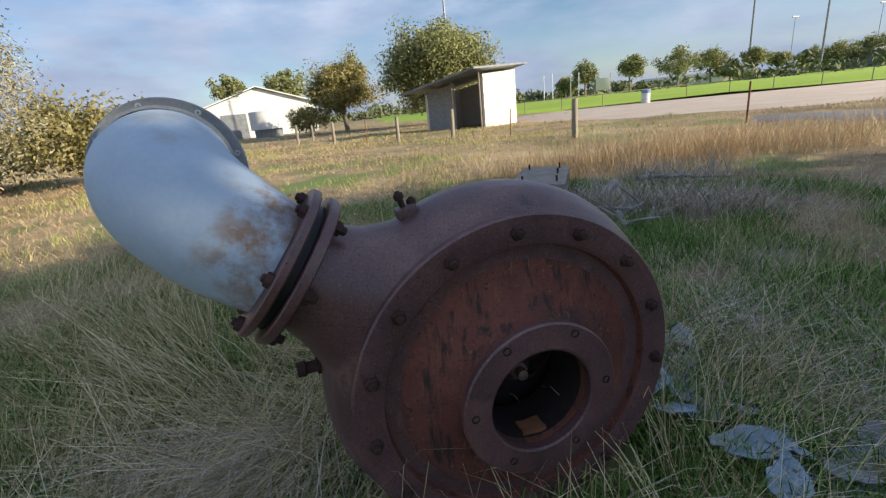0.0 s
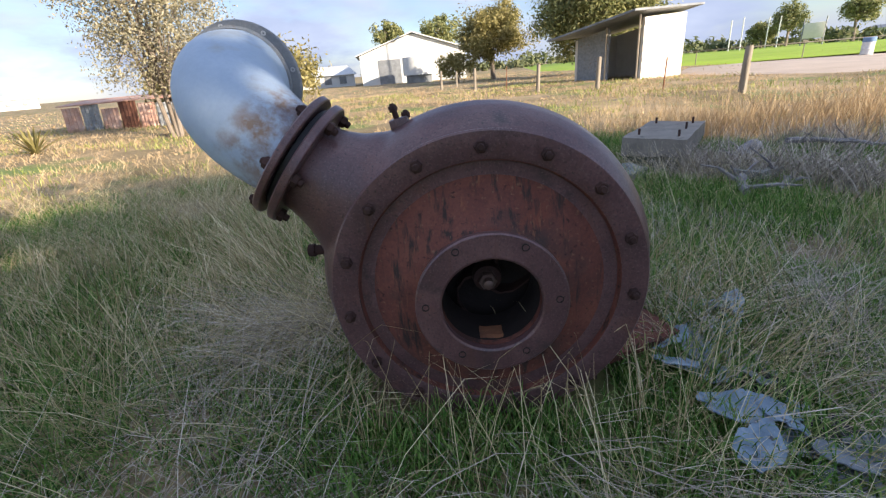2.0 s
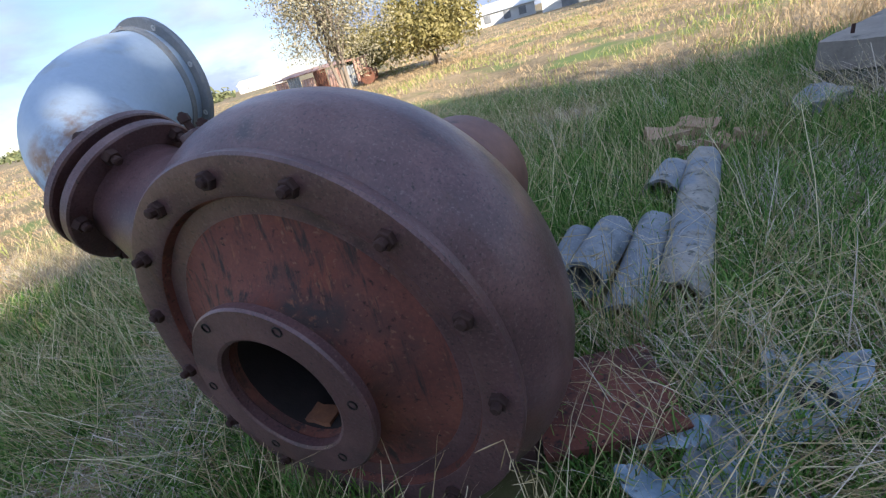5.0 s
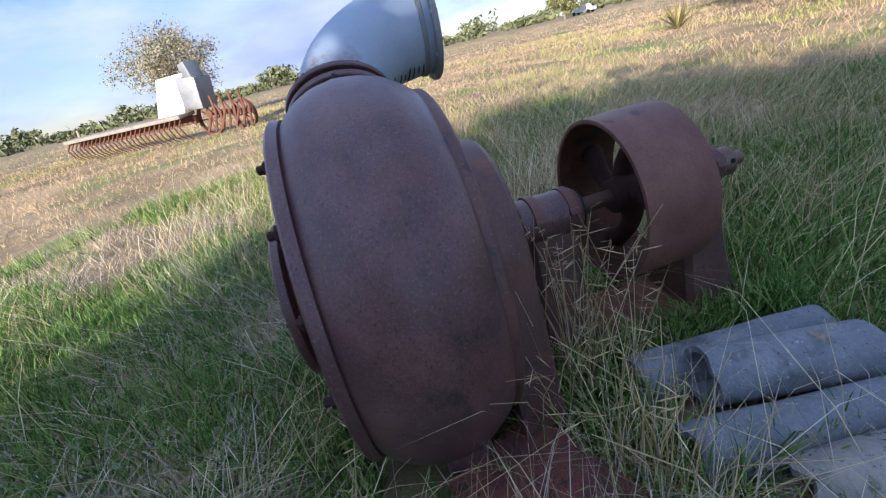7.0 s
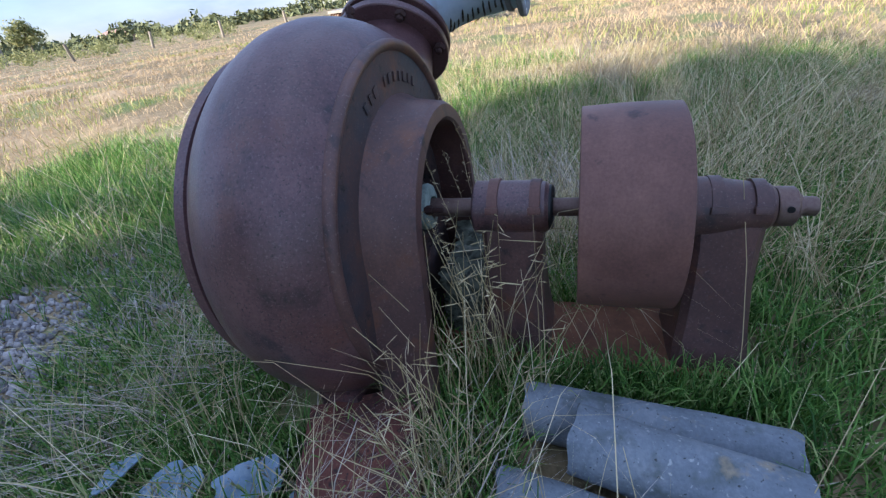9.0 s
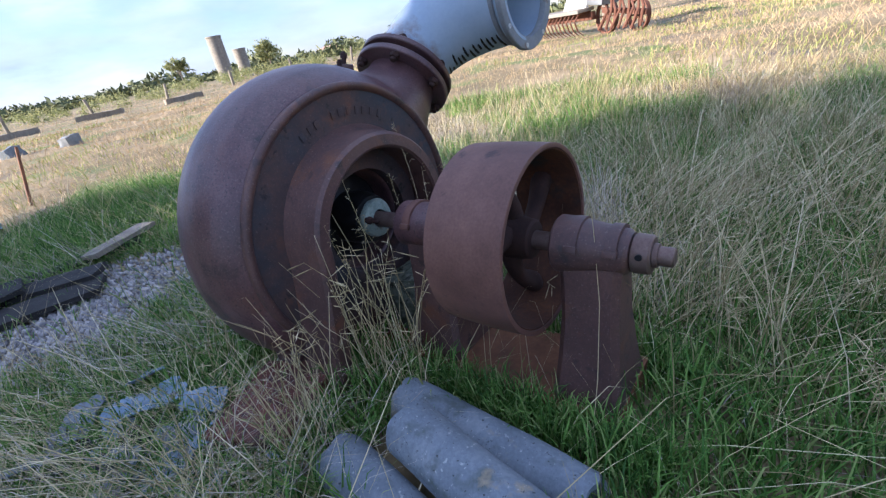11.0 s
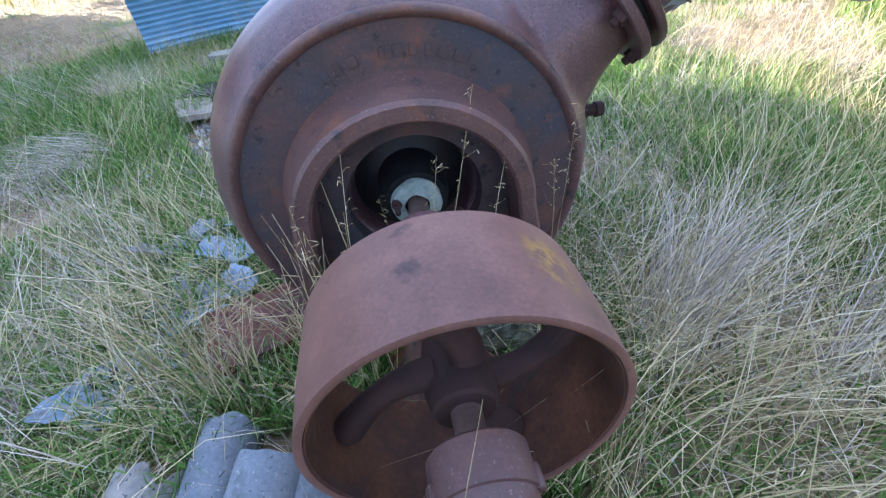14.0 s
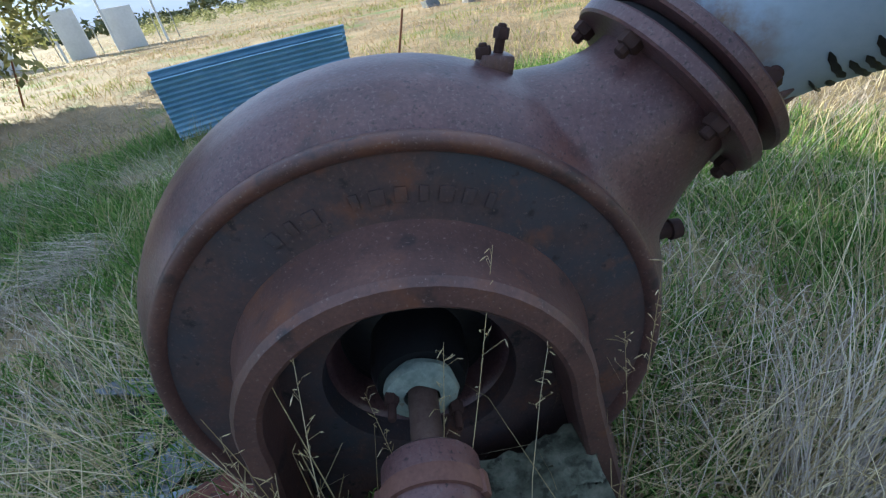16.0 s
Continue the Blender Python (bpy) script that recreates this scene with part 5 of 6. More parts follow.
cement_pipe((0.342, 0.755, 0.125), (0.388, 1.38, 0.11), 0.074, fibro, "grey fibre-cement pipe length lying in the grass", seed=1)
cement_pipe((0.458, 0.885, 0.185), (0.545, 1.33, 0.16), 0.08, fibro, "pale grey fibre-cement pipe length lying on two others", seed=2)
cement_pipe((0.598, 0.725, 0.115), (0.715, 1.47, 0.105), 0.078, fibro, "grey fibre-cement pipe length lying in the grass", seed=3)
cement_pipe((0.775, 0.8, 0.13), (0.972, 2.26, 0.115), 0.086, fibro_old, "long lichen-stained cement pipe with a broken end", seed=4, ragged=0.09)
cement_pipe((0.73, 1.76, 0.12), (0.82, 2.12, 0.115), 0.085, fibro_old, "short broken piece of cement pipe", seed=5, ragged=0.08)


def lump(name, label, category, size, m, mat, seed, amount=0.03, group="", cuts=4):
    bm = bmesh.new()
    rough_box(bm, size, m, cuts, amount, seed)
    tagged(part(name, bm, mat, sharp=50), label, category, group)


for i, (x, y, sx, sy, sz, turn) in enumerate(((0.80, 2.86, 0.3, 0.17, 0.14, 20), (0.98, 2.98, 0.26, 0.15, 0.13, -15), (1.1, 2.72, 0.22, 0.16, 0.12, 55), (1.28, 2.84, 0.2, 0.14, 0.1, 10), (0.93, 2.7, 0.18, 0.12, 0.1, 80))):
    lump("rubble_block", "broken tan block of old masonry in the grass", "rubble", (sx, sy, sz), pose(x, y, gz(x, y) + sz * 0.4, 5, 8, turn), brick_old, i * 2.3, 0.05, "rubble blocks")
lump("boulder", "pale grey stone among dead stalks", "stone", (0.34, 0.26, 0.22), pose(2.75, 2.85, gz(2.75, 2.85) + 0.08, 0, 0, 20), fibro_old, 4.4, 0.07)


def fallen_branch(label, points, radius, seed):
    """A bleached branch lying in the grass, with broken side twigs."""
    t = thing("fallen_branch", label, "branch", Matrix(), "fallen branches")
    rng = np.random.default_rng(seed)
    pts = []
    for a, b in zip(points[:-1], points[1:]):
        for k in range(4):
            p = Vector(a).lerp(Vector(b), k / 4)
            pts.append(Vector((p.x, p.y, gz(p.x, p.y) + p.z)) + Vector(rng.normal(size=3)) * radius * 0.35)
    bm = bmesh.new()
    sweep(bm, pts, [radius * (1.05 - 0.7 * k / len(pts)) * rng.uniform(0.85, 1.15) for k in range(len(pts))], 9)
    limb = part("limb", bm, dead_wood, t)
    for k in range(1, len(pts) - 1):
        bm = bmesh.new()
        d = Vector((rng.normal(), rng.normal(), rng.uniform(0.1, 0.9))).normalized()
        size = rng.uniform(0.15, 0.45)
        sweep(bm, [pts[k], pts[k] + d * size * 0.5 + Vector(rng.normal(size=3)) * 0.03, pts[k] + d * size], [radius * 0.3, radius * 0.2, radius * 0.07], 6)
        part("twig", bm, dead_wood, limb)


fallen_branch("bleached grey fallen branch beside the concrete footing", [(3.15, 3.7, 0.14), (2.75, 3.2, 0.1), (2.55, 2.75, 0.06), (2.3, 2.3, 0.05)], 0.075, 3)
fallen_branch("bleached grey fallen branch beside the concrete footing", [(3.0, 3.35, 0.06), (2.9, 2.8, 0.1), (2.62, 2.3, 0.05)], 0.055, 4)
fallen_branch("thin grey dead branch lying over the grass", [(3.5, 3.6, 0.2), (4.1, 3.5, 0.16), (4.9, 3.2, 0.08)], 0.03, 5)
lump("boulder", "grey stone half sunk in grass", "stone", (0.3, 0.24, 0.14), pose(1.75, 3.35, gz(1.75, 3.35) + 0.04, 0, 0, 50), fibro_old, 6.1, 0.05)


def slab():
    s = thing("concrete_slab", "old concrete machine footing with bolts standing in its top", "concrete footing", pose(2.52, 4.25, 0, 0, 0, 55))
    bm = bmesh.new()
    rough_box(bm, (1.42, 0.66, 0.2), pose(0, 0, 0.235), 9, 0.016, 2)
    top = part("cap", bm, concrete, s, "smooth tan concrete cap")
    bm = bmesh.new()
    rough_box(bm, (1.36, 0.6, 0.25), pose(0, 0, 0.04), 9, 0.05, 5)
    part("base", bm, mortar, s, "rough stony base")
    for x, y in ((-0.55, -0.22), (-0.5, 0.2), (0.55, -0.2), (0.5, 0.22), (0.05, -0.2)):
        bm = bmesh.new()
        sweep(bm, [(x, y, 0.3), (x + 0.01, y, 0.41)], 0.013, 8)
        part("anchor_bolt", bm, dark_rust, top)


slab()


def scrap(x, y, z, w, l, turn, tilt, roll, seed, label, mat, ring=False):
    """A torn piece of thin sheet: a long uneven outline, bent along two creases and crumpled."""
    rng = np.random.default_rng(int(seed * 10))
    t = thing("scrap_sheet", label, "scrap", pose(x, y, z, tilt, roll, turn), "scrap sheets")
    n, skew = 44, rng.uniform(-0.35, 0.35)
    bend, across = rng.uniform(0.1, 0.45), rng.uniform(-0.2, 0.2)
    bm = bmesh.new()

    def lift(px, py):
        crease = max(0.0, px / w + 0.4 * py / l - across) * bend * w + max(0.0, -py / l - 0.22) * 0.5 * bend * l
        return crease + 0.02 * noise.noise((px * 9, py * 9, seed)) + 0.007 * noise.noise((px * 34, py * 34, seed))

    rows = []
    for k in (1.0, 0.97, 0.8, 0.6, 0.4, 0.2, 0.03):
        rows.append([])
        for i in range(n):
            a = 2 * math.pi * i / n
            c, q = math.cos(a), math.sin(a)
            edge = (abs(c) ** 3.2 + abs(q) ** 3.2) ** (-1 / 3.2)
            edge *= 0.9 + 0.3 * noise.noise((c * 1.1 + seed, q * 1.1, seed)) + 0.13 * noise.noise((c * 4.2, q * 4.2 + seed, seed))
            px = k * edge * c * w * 0.5
            py = k * edge * q * l * 0.5
            px += skew * py
            rows[-1].append(Vector((px, py, lift(px, py))))
    under = [[v - Vector((0, 0, 0.004)) for v in row] for row in rows]
    loft(bm, under[::-1] + rows)
    part("sheet", bm, mat, t, sharp=25)
    if ring:
        bm = bmesh.new()
        pts = []
        for a in range(-30, 281, 15):
            px, py = 0.034 * math.cos(radians(a)), 0.034 * math.sin(radians(a))
            pts.append((px, py, lift(px, py) + 0.008))
        sweep(bm, pts, 0.012, 8, 0.7)
        part("rubber_ring", bm, tar_and_shade, t, "black broken rubber ring")


scrap(1.055, 0.462, 0.11, 0.17, 0.36, -18, 4, -6, 1.0, "pale blue torn plastic panel with a black ring", scrap_blue, ring=True)
for i, (x, y, z, w, l, turn, tilt, roll, label, mat) in enumerate((
        (1.0, 0.56, 0.12, 0.13, 0.24, -30, 8, 14, "pale blue torn plastic panel in the grass", scrap_blue),
        (0.79, -0.11, 0.14, 0.34, 0.2, -15, -8, 8, "pale blue-grey creased sheet lying in straw", scrap_blue),
        (0.87, -0.22, 0.1, 0.24, 0.14, 15, 4, 22, "pale blue-grey creased sheet lying in straw", scrap_blue),
        (0.92, -0.36, 0.08, 0.28, 0.2, 35, 3, 4, "weathered grey sheet half under grass", fibro),
        (0.73, 0.285, 0.15, 0.28, 0.12, 14, 8, -8, "pale bent strip of sheet beside the rusty plate", scrap_blue),
        (0.78, 0.12, 0.12, 0.24, 0.15, -35, -4, 12, "pale blue-grey torn sheet in the grass", scrap_blue),
        (0.66, 0.53, 0.15, 0.14, 0.12, 60, 24, 4, "small blue-grey broken sheet", scrap_blue),
        (0.95, 0.12, 0.1, 0.22, 0.18, 80, 4, -6, "grey flaking sheet half under straw", fibro),
        (0.86, 0.42, 0.12, 0.22, 0.12, -60, 6, 16, "blue-grey torn strip of sheet in straw", scrap_blue),
        (0.9, 0.26, 0.12, 0.2, 0.16, 25, -12, 8, "blue-grey torn sheet in the grass", scrap_blue),
        (0.74, 0.62, 0.12, 0.16, 0.1, 5, 10, 6, "small grey broken sheet in straw", fibro),
        (1.0, -0.08, 0.09, 0.18, 0.12, 70, 8, 12, "small blue-grey broken sheet", scrap_blue))):
    scrap(x, y, z - 0.02, w * 0.76, l * 0.76, turn, tilt, roll, 2.0 + i, label, mat)
for i, (x, y, w, l, turn, mat) in enumerate(((0.95, -1.95, 0.22, 1.1, 62, charred), (0.75, -2.15, 0.2, 0.9, 48, charred), (1.15, -2.25, 0.26, 0.8, 80, charred), (0.5, -2.4, 0.16, 1.0, 70, charred), (1.4, -2.0, 0.25, 0.6, 20, timber), (0.15, -2.25, 0.18, 0.5, 110, timber))):
    lump("plank", ("charred black plank lying on gravel", "weathered grey board lying on gravel")[mat is timber], "plank", (w, l, 0.035), pose(x, y, gz(x, y) + 0.05 + 0.03 * (i % 3), 3, 5 - 2 * i, turn), mat, i * 1.3, 0.012, "planks")


def gravel_patch():
    rng = np.random.default_rng(5)
    n = 5600
    x, y = 0.62 + rng.normal(size=n) * 0.42, -1.5 + rng.normal(size=n) * 0.4
    keep = np.hypot(x, y + 0.0) > 0.9
    x, y = x[keep], y[keep]
    r = 0.008 + 0.016 * rng.random(len(x)) ** 2
    base = np.array([(1, 0, 0), (-1, 0, 0), (0, 1, 0), (0, -1, 0), (0, 0, 1), (0, 0, -1)], float)
    faces = np.array([(0, 2, 4), (2, 1, 4), (1, 3, 4), (3, 0, 4), (2, 0, 5), (1, 2, 5), (3, 1, 5), (0, 3, 5)])
    verts = np.stack([x, y, ground_z(x, y) + r * 0.4], 1)[:, None] + base[None] * r[:, None, None] * (0.6 + 0.7 * rng.random((len(x), 6, 1)))
    loops = (faces[None] + 6 * np.arange(len(x))[:, None, None]).ravel()
    tagged(new("gravel", fast_mesh("gravel", verts.reshape(-1, 3), loops, [3] * (8 * len(x)), gravel_grey)), "loose grey and tan gravel and broken stone", "gravel", kind="stuff")


gravel_patch()


for i, (x, y, z, w, l, turn, tilt, roll, mat) in enumerate((
        (0.74, -0.27, 0.14, 0.2, 0.15, 30, 8, -8, scrap_blue), (0.82, 0.23, 0.13, 0.3, 0.17, 70, 14, 10, fibro), (0.97, -0.3, 0.13, 0.22, 0.2, -30, -16, 12, fibro), (1.14, -0.26, 0.11, 0.26, 0.16, 10, 8, -14, fibro),
        (0.88, -0.14, 0.14, 0.2, 0.16, 85, 20, 16, scrap_blue), (0.68, 0.12, 0.16, 0.2, 0.13, -50, -22, 8, scrap_blue), (0.98, 0.1, 0.11, 0.24, 0.18, 35, 10, 20, fibro), (0.9, 0.02, 0.1, 0.3, 0.22, 5, -6, 6, tar_and_shade), (0.8, 0.34, 0.1, 0.22, 0.18, 50, 6, -10, tar_and_shade), (1.02, -0.18, 0.09, 0.26, 0.16, 20, 4, 8, tar_and_shade))):
    scrap(x, y, z - 0.02, w * 0.82, l * 0.82, turn, tilt, roll, 20.0 + i, {"tar_and_shade": "torn black plastic sheet under the scraps", "fibro": "broken grey cement sheet lying in straw"}.get(mat.name, "pale blue-grey torn sheet in the grass"), mat)


def corrugated_sheet():
    s = thing("corrugated_sheet", "pale blue corrugated-iron sheet standing on edge in grass", "iron sheet")
    a, b = Vector((2.45, -4.2)), Vector((0.5, -4.85))
    e = (b - a).normalized()
    n = Vector((-e.y, e.x))
    for shift, h, w in ((0.0, 0.72, 1.0), (-0.09, 0.64, 0.97)):
        bm = bmesh.new()
        rows = []
        for k in range(73):
            z = 0.08 + h * k / 72
            dep = 0.016 * math.sin(2 * math.pi * k / 6) + shift - 0.12 * (k / 72) ** 2
            row = []
            for t in (0, 0.25, 0.5, 0.75, w):
                bow = -0.12 * (2 * t - 1) ** 2
                q = a.lerp(b, t) + n * (dep + bow)
                row.append(Vector((q.x, q.y, z + 0.04 * t)))
            back_row = [v + Vector((n.x, n.y, 0)) * 0.004 for v in row]
            rows.append(row + back_row[::-1])
        loft(bm, rows)
        part("sheet", bm, corrugated, s, sharp=60)


corrugated_sheet()
lump("stone", "pale stone in the grass behind the iron sheet", "stone", (0.2, 0.15, 0.12), pose(1.5, -3.4, 0.08), fibro_old, 1.2, 0.03)
for x, y, label in ((-1.6, -16.2, "white torn drum shell dumped in the paddock"), (-2.9, -15.4, "grey crumpled sheet dumped in the paddock")):
    lump("rubbish", label, "rubbish", (0.5, 0.35, 0.35), pose(x, y, 0.15, 0, 12, 25), fibro if x > -2 else grey_paint, x, 0.12)
for i, (x, y, turn) in enumerate(((-4.2, -31, 20), (-9, -33, -30), (-13, -30, 8))):
    lump("log", "fallen grey log by the far fence", "log", (2.6, 0.3, 0.3), pose(x, y, 0.2, 0, 0, turn), timber, i, 0.08)


def grass_tree(x, y):
    t = thing("yucca", "spiky pale green yucca in the dry grass", "plant", pose(x, y, gz(x, y)))
    for k in range(34):
        a, el = k * 2.4, radians(15 + 65 * ((k * 7) % 34) / 34)
        d = Vector((math.cos(a) * math.cos(el), math.sin(a) * math.cos(el), math.sin(el)))
        bm = bmesh.new()
        side = d.cross(Vector((0, 0, 1))).normalized()
        rows = [[d * (0.9 * u) + side * 0.028 * w + Vector((0, 0, -0.18 * u * u)), d * (0.9 * u) + Vector((0, 0, 0.008 - 0.18 * u * u)), d * (0.9 * u) - side * 0.028 * w + Vector((0, 0, -0.18 * u * u))] for u, w in ((0.02, 0.7), (0.4, 1.0), (0.8, 0.6), (1.0, 0.05))]
        loft(bm, rows)
        part("leaf", bm, leaf_yellow, t)


grass_tree(-10.2, 9.6)


# ---- grass ----
def clear_of_things(x, y):
    """Where grass may root."""
    inside = (np.abs(x) < 0.47) & (y > -0.01) & (y < 0.40)
    inside |= (np.abs(x) < 0.15) & (y > 0.42) & (y < 1.36)
    inside |= (x > 0.3) & (x < 0.66) & (y > 0.76) & (y < 1.33)
    inside |= (np.abs(x - 0.775 - 0.135 * (y - 0.8)) < 0.07) & (y > 0.78) & (y < 2.36)
    u, v = (x - 2.52) * 0.574 + (y - 4.25) * 0.819, -(x - 2.52) * 0.819 + (y - 4.25) * 0.574
    inside |= (np.abs(u) < 0.68) & (np.abs(v) < 0.3)
    inside |= (((x - 0.65) / 0.72) ** 2 + ((y + 1.6) / 0.55) ** 2 < 1) & (value_noise(x, y, 0.03, 8) > 0.14)
    inside |= (np.abs(x - 0.57) < 0.17) & (np.abs(y - 0.36) < 0.16) & (value_noise(x, y, 0.02, 6) > 0.2)
    inside |= (x > 12.4 + 0.09 * (y - 18) ** 2) & (y < 32) & (y > 9)
    inside |= (x > 11.6) & (x < 15.4) & (y > 2.4) & (y < 9.6)
    return ~inside


def blades(name, x, y, h, w, lean, mat, label, seed, droop=0.25, head=None):
    """Grass blades as tapering bent strips: one mesh of kind stuff."""
    rng = np.random.default_rng(seed)
    ok = clear_of_things(x, y)
    x, y, h, w, lean = x[ok], y[ok], h[ok], w[ok], lean[ok]
    n = len(x)
    a = rng.random(n) * 2 * np.pi if head is None else head[ok] + rng.normal(size=n) * 0.35
    d = np.stack([np.cos(a), np.sin(a), np.zeros(n)], 1)
    b = rng.random(n) * 2 * np.pi
    side = np.stack([np.cos(b), np.sin(b), np.zeros(n)], 1) * (w / 2)[:, None]
    root = np.stack([x, y, ground_z(x, y) - 0.01], 1)
    up = np.array([0, 0, 1.0])
    rise = np.sqrt(np.clip(1 - lean ** 2, 0.02, 1))
    p1 = root + up * (h * rise * 0.42)[:, None] + d * (h * lean * 0.3)[:, None]
    p2 = root + up * (h * rise * (0.78 - droop * 0.2))[:, None] + d * (h * lean * 0.68)[:, None]
    p3 = root + up * (h * rise * (1.0 - droop))[:, None] + d * (h * lean)[:, None]
    verts = np.stack([root - side, root + side, p1 - side * 0.9, p1 + side * 0.9, p2 - side * 0.6, p2 + side * 0.6, p3], 1).reshape(-1, 3)
    i = (np.arange(n) * 7)[:, None]
    loops = np.concatenate([i + np.array([[0, 1, 3, 2]]), i + np.array([[2, 3, 5, 4]]), i + np.array([[4, 5, 6]])], 1).ravel()
    ob = new(name, fast_mesh(name, verts, loops, [4, 4, 3] * n, mat))
    return tagged(ob, label, "grass", kind="stuff")


def scatter(n, r0, r1, seed, power=1.0):
    """Places in a ring about the pump, denser towards its inner edge as power grows."""
    rng = np.random.default_rng(seed)
    u = rng.random(n) ** power
    r = np.sqrt(r0 ** 2 + u * (r1 ** 2 - r0 ** 2))
    a = rng.random(n) * 2 * np.pi
    return r * np.cos(a) + 0.15, r * np.sin(a) + 0.35, rng


def tussocks(n, r0, r1, seed, scale, level, per, mat, name, label, length, flat, wide, spread=0.07, power=1.35):
    """Bunches of blades that bend the same way."""
    x, y, g = scatter(n, r0, r1, seed, power)
    keep = (value_noise(x, y, scale, seed) * 0.6 + value_noise(x, y, scale * 0.4, seed + 1) * 0.4) > level
    x, y = x[keep], y[keep]
    k = g.integers(*per, len(x))
    cx, cy, head = np.repeat(x, k), np.repeat(y, k), np.repeat(g.random(len(x)) * 2 * np.pi, k)
    tall, low = np.repeat(0.55 + 0.75 * g.random(len(x)), k), np.repeat(flat[0] + (flat[1] - flat[0]) * g.random(len(x)), k)
    m = len(cx)
    blades(name, cx + g.normal(size=m) * spread, cy + g.normal(size=m) * spread, (length[0] + (length[1] - length[0]) * g.random(m)) * tall, wide[0] + (wide[1] - wide[0]) * g.random(m), np.clip(low + 0.22 * g.normal(size=m), 0.05, 0.985), mat, label, seed + 1, 0.3, head)


def sow():
    # short green grass round the pump
    x, y, g = scatter(300000, 0.0, 5.4, 11, 1.35)
    green = value_noise(x, y, 1.1, 1) * 0.6 + value_noise(x, y, 0.4, 2) * 0.4
    keep = green + 0.2 * (g.random(len(x)) - 0.5) > 0.15 + 0.27 * np.clip((np.hypot(x, y) - 1.8) / 2.2, 0, 1) + 0.08 * np.clip((-x - 0.8 + 0.3 * y) / 1.8, 0, 1)
    x, y, green = x[keep], y[keep], green[keep]
    n = len(x)
    blades("green_grass", x, y, (0.06 + 0.17 * g.random(n) ** 1.2) * (0.5 + 1.2 * green), 0.0035 + 0.0035 * g.random(n), 0.15 + 0.6 * g.random(n), grass_green, "short lush green grass round the pump", 12)
    # flattened dead blades that cover the soil
    x, y, g = scatter(90000, 0.0, 5.2, 41, 1.3)
    green = value_noise(x, y, 1.1, 1) * 0.6 + value_noise(x, y, 0.4, 2) * 0.4
    far = np.clip((np.hypot(x, y) - 1.3) / 2.2, 0, 1)
    keep = ((green < 0.31 + 0.12 * far) & (g.random(len(x)) < 0.45 + 0.2 * far)) | (g.random(len(x)) < 0.05 + 0.08 * far)
    x, y = x[keep], y[keep]
    n = len(x)
    blades("dead_thatch", x, y, 0.08 + 0.16 * g.random(n), 0.0025 + 0.0025 * g.random(n), np.clip(0.75 + 0.2 * g.normal(size=n), 0.2, 0.98), grass_grey, "short grey-brown thatch of dead grass", 42, 0.4)
    x, y, g = scatter(70000, 4.3, 26.0, 13, 1.5)
    green = value_noise(x, y, 2.6, 1) * 0.6 + value_noise(x, y, 0.9, 2) * 0.4
    keep = green > 0.57
    x, y = x[keep], y[keep]
    n, d = len(x), np.hypot(x, y)
    blades("green_grass", x, y, 0.09 + 0.15 * g.random(n), 0.004 + 0.0008 * d, 0.2 + 0.5 * g.random(n), grass_olive, "patches of yellow-green grass in the paddock", 14)
    # dry straw in tussocks, and grey matted bunches
    tussocks(1700, 0.35, 5.6, 15, 0.9, 0.56, (6, 30), grass_dry, "straw_grass", "long dry straw-coloured grass in bent tussocks", (0.25, 0.7), (0.45, 0.95), (0.0014, 0.0028))
    tussocks(600, 0.3, 5.4, 27, 1.2, 0.57, (18, 50), grass_grey, "grey_thatch", "grey flattened thatch of last year's grass", (0.2, 0.5), (0.75, 0.96), (0.002, 0.004), 0.1)
    # single long stalks bent over the grass, heading alike from place to place
    x, y, g = scatter(5600, 0.5, 4.6, 61, 1.3)
    keep = value_noise(x, y, 0.7, 62) + 0.3 * (g.random(len(x)) - 0.5) > 0.42
    x, y = x[keep], y[keep]
    n = len(x)
    blades("bent_stalks", x, y, 0.3 + 0.65 * g.random(n), 0.0018 + 0.002 * g.random(n), np.clip(0.8 + 0.16 * g.normal(size=n), 0.1, 0.98), grass_dry, "long pale stalks bent over the green grass", 63, 0.35, value_noise(x, y, 1.6, 64) * 4 * np.pi)
    # long pale straw lying over the side away from the pipes
    g = np.random.default_rng(77)
    n = 800
    x, y = -0.95 + 0.5 * g.normal(size=n), 1.35 + 0.6 * g.normal(size=n)
    keep = x < -0.26
    x, y = x[keep], y[keep]
    n = len(x)
    blades("lying_straw", x, y, 0.3 + 0.5 * g.random(n), 0.0014 + 0.0016 * g.random(n), np.clip(0.86 + 0.14 * g.normal(size=n), 0.25, 0.985), grass_dry, "long pale straw lying over beside the pulley", 78, 0.35)
    # a ridge of grey dead stalks beside the concrete footing, and green growth along the bed plate
    g = np.random.default_rng(91)
    n = 2600
    u = g.random(n)
    x, y = 2.2 + 1.5 * u + 0.16 * g.normal(size=n), 3.75 - 1.5 * u + 0.2 * g.normal(size=n)
    blades("dead_stalks", x, y, 0.25 + 0.4 * g.random(n), 0.004 + 0.004 * g.random(n), 0.4 + 0.5 * g.random(n), grass_grey, "heap of grey dead stalks beside the footing", 92, 0.3)
    n = 2600
    x, y = 0.17 + 0.1 * g.random(n) ** 2, 0.75 + 0.75 * g.random(n)
    x = np.where(g.random(n) < 0.3, -x, x)
    blades("green_grass", x, y, 0.08 + 0.14 * g.random(n), 0.003 + 0.003 * g.random(n), 0.1 + 0.5 * g.random(n), grass_green, "green grass growing along the pump's bed", 94)
    # matted heaps of dead brush and straw: place, half-widths, heading, count, length
    g = np.random.default_rng(123)
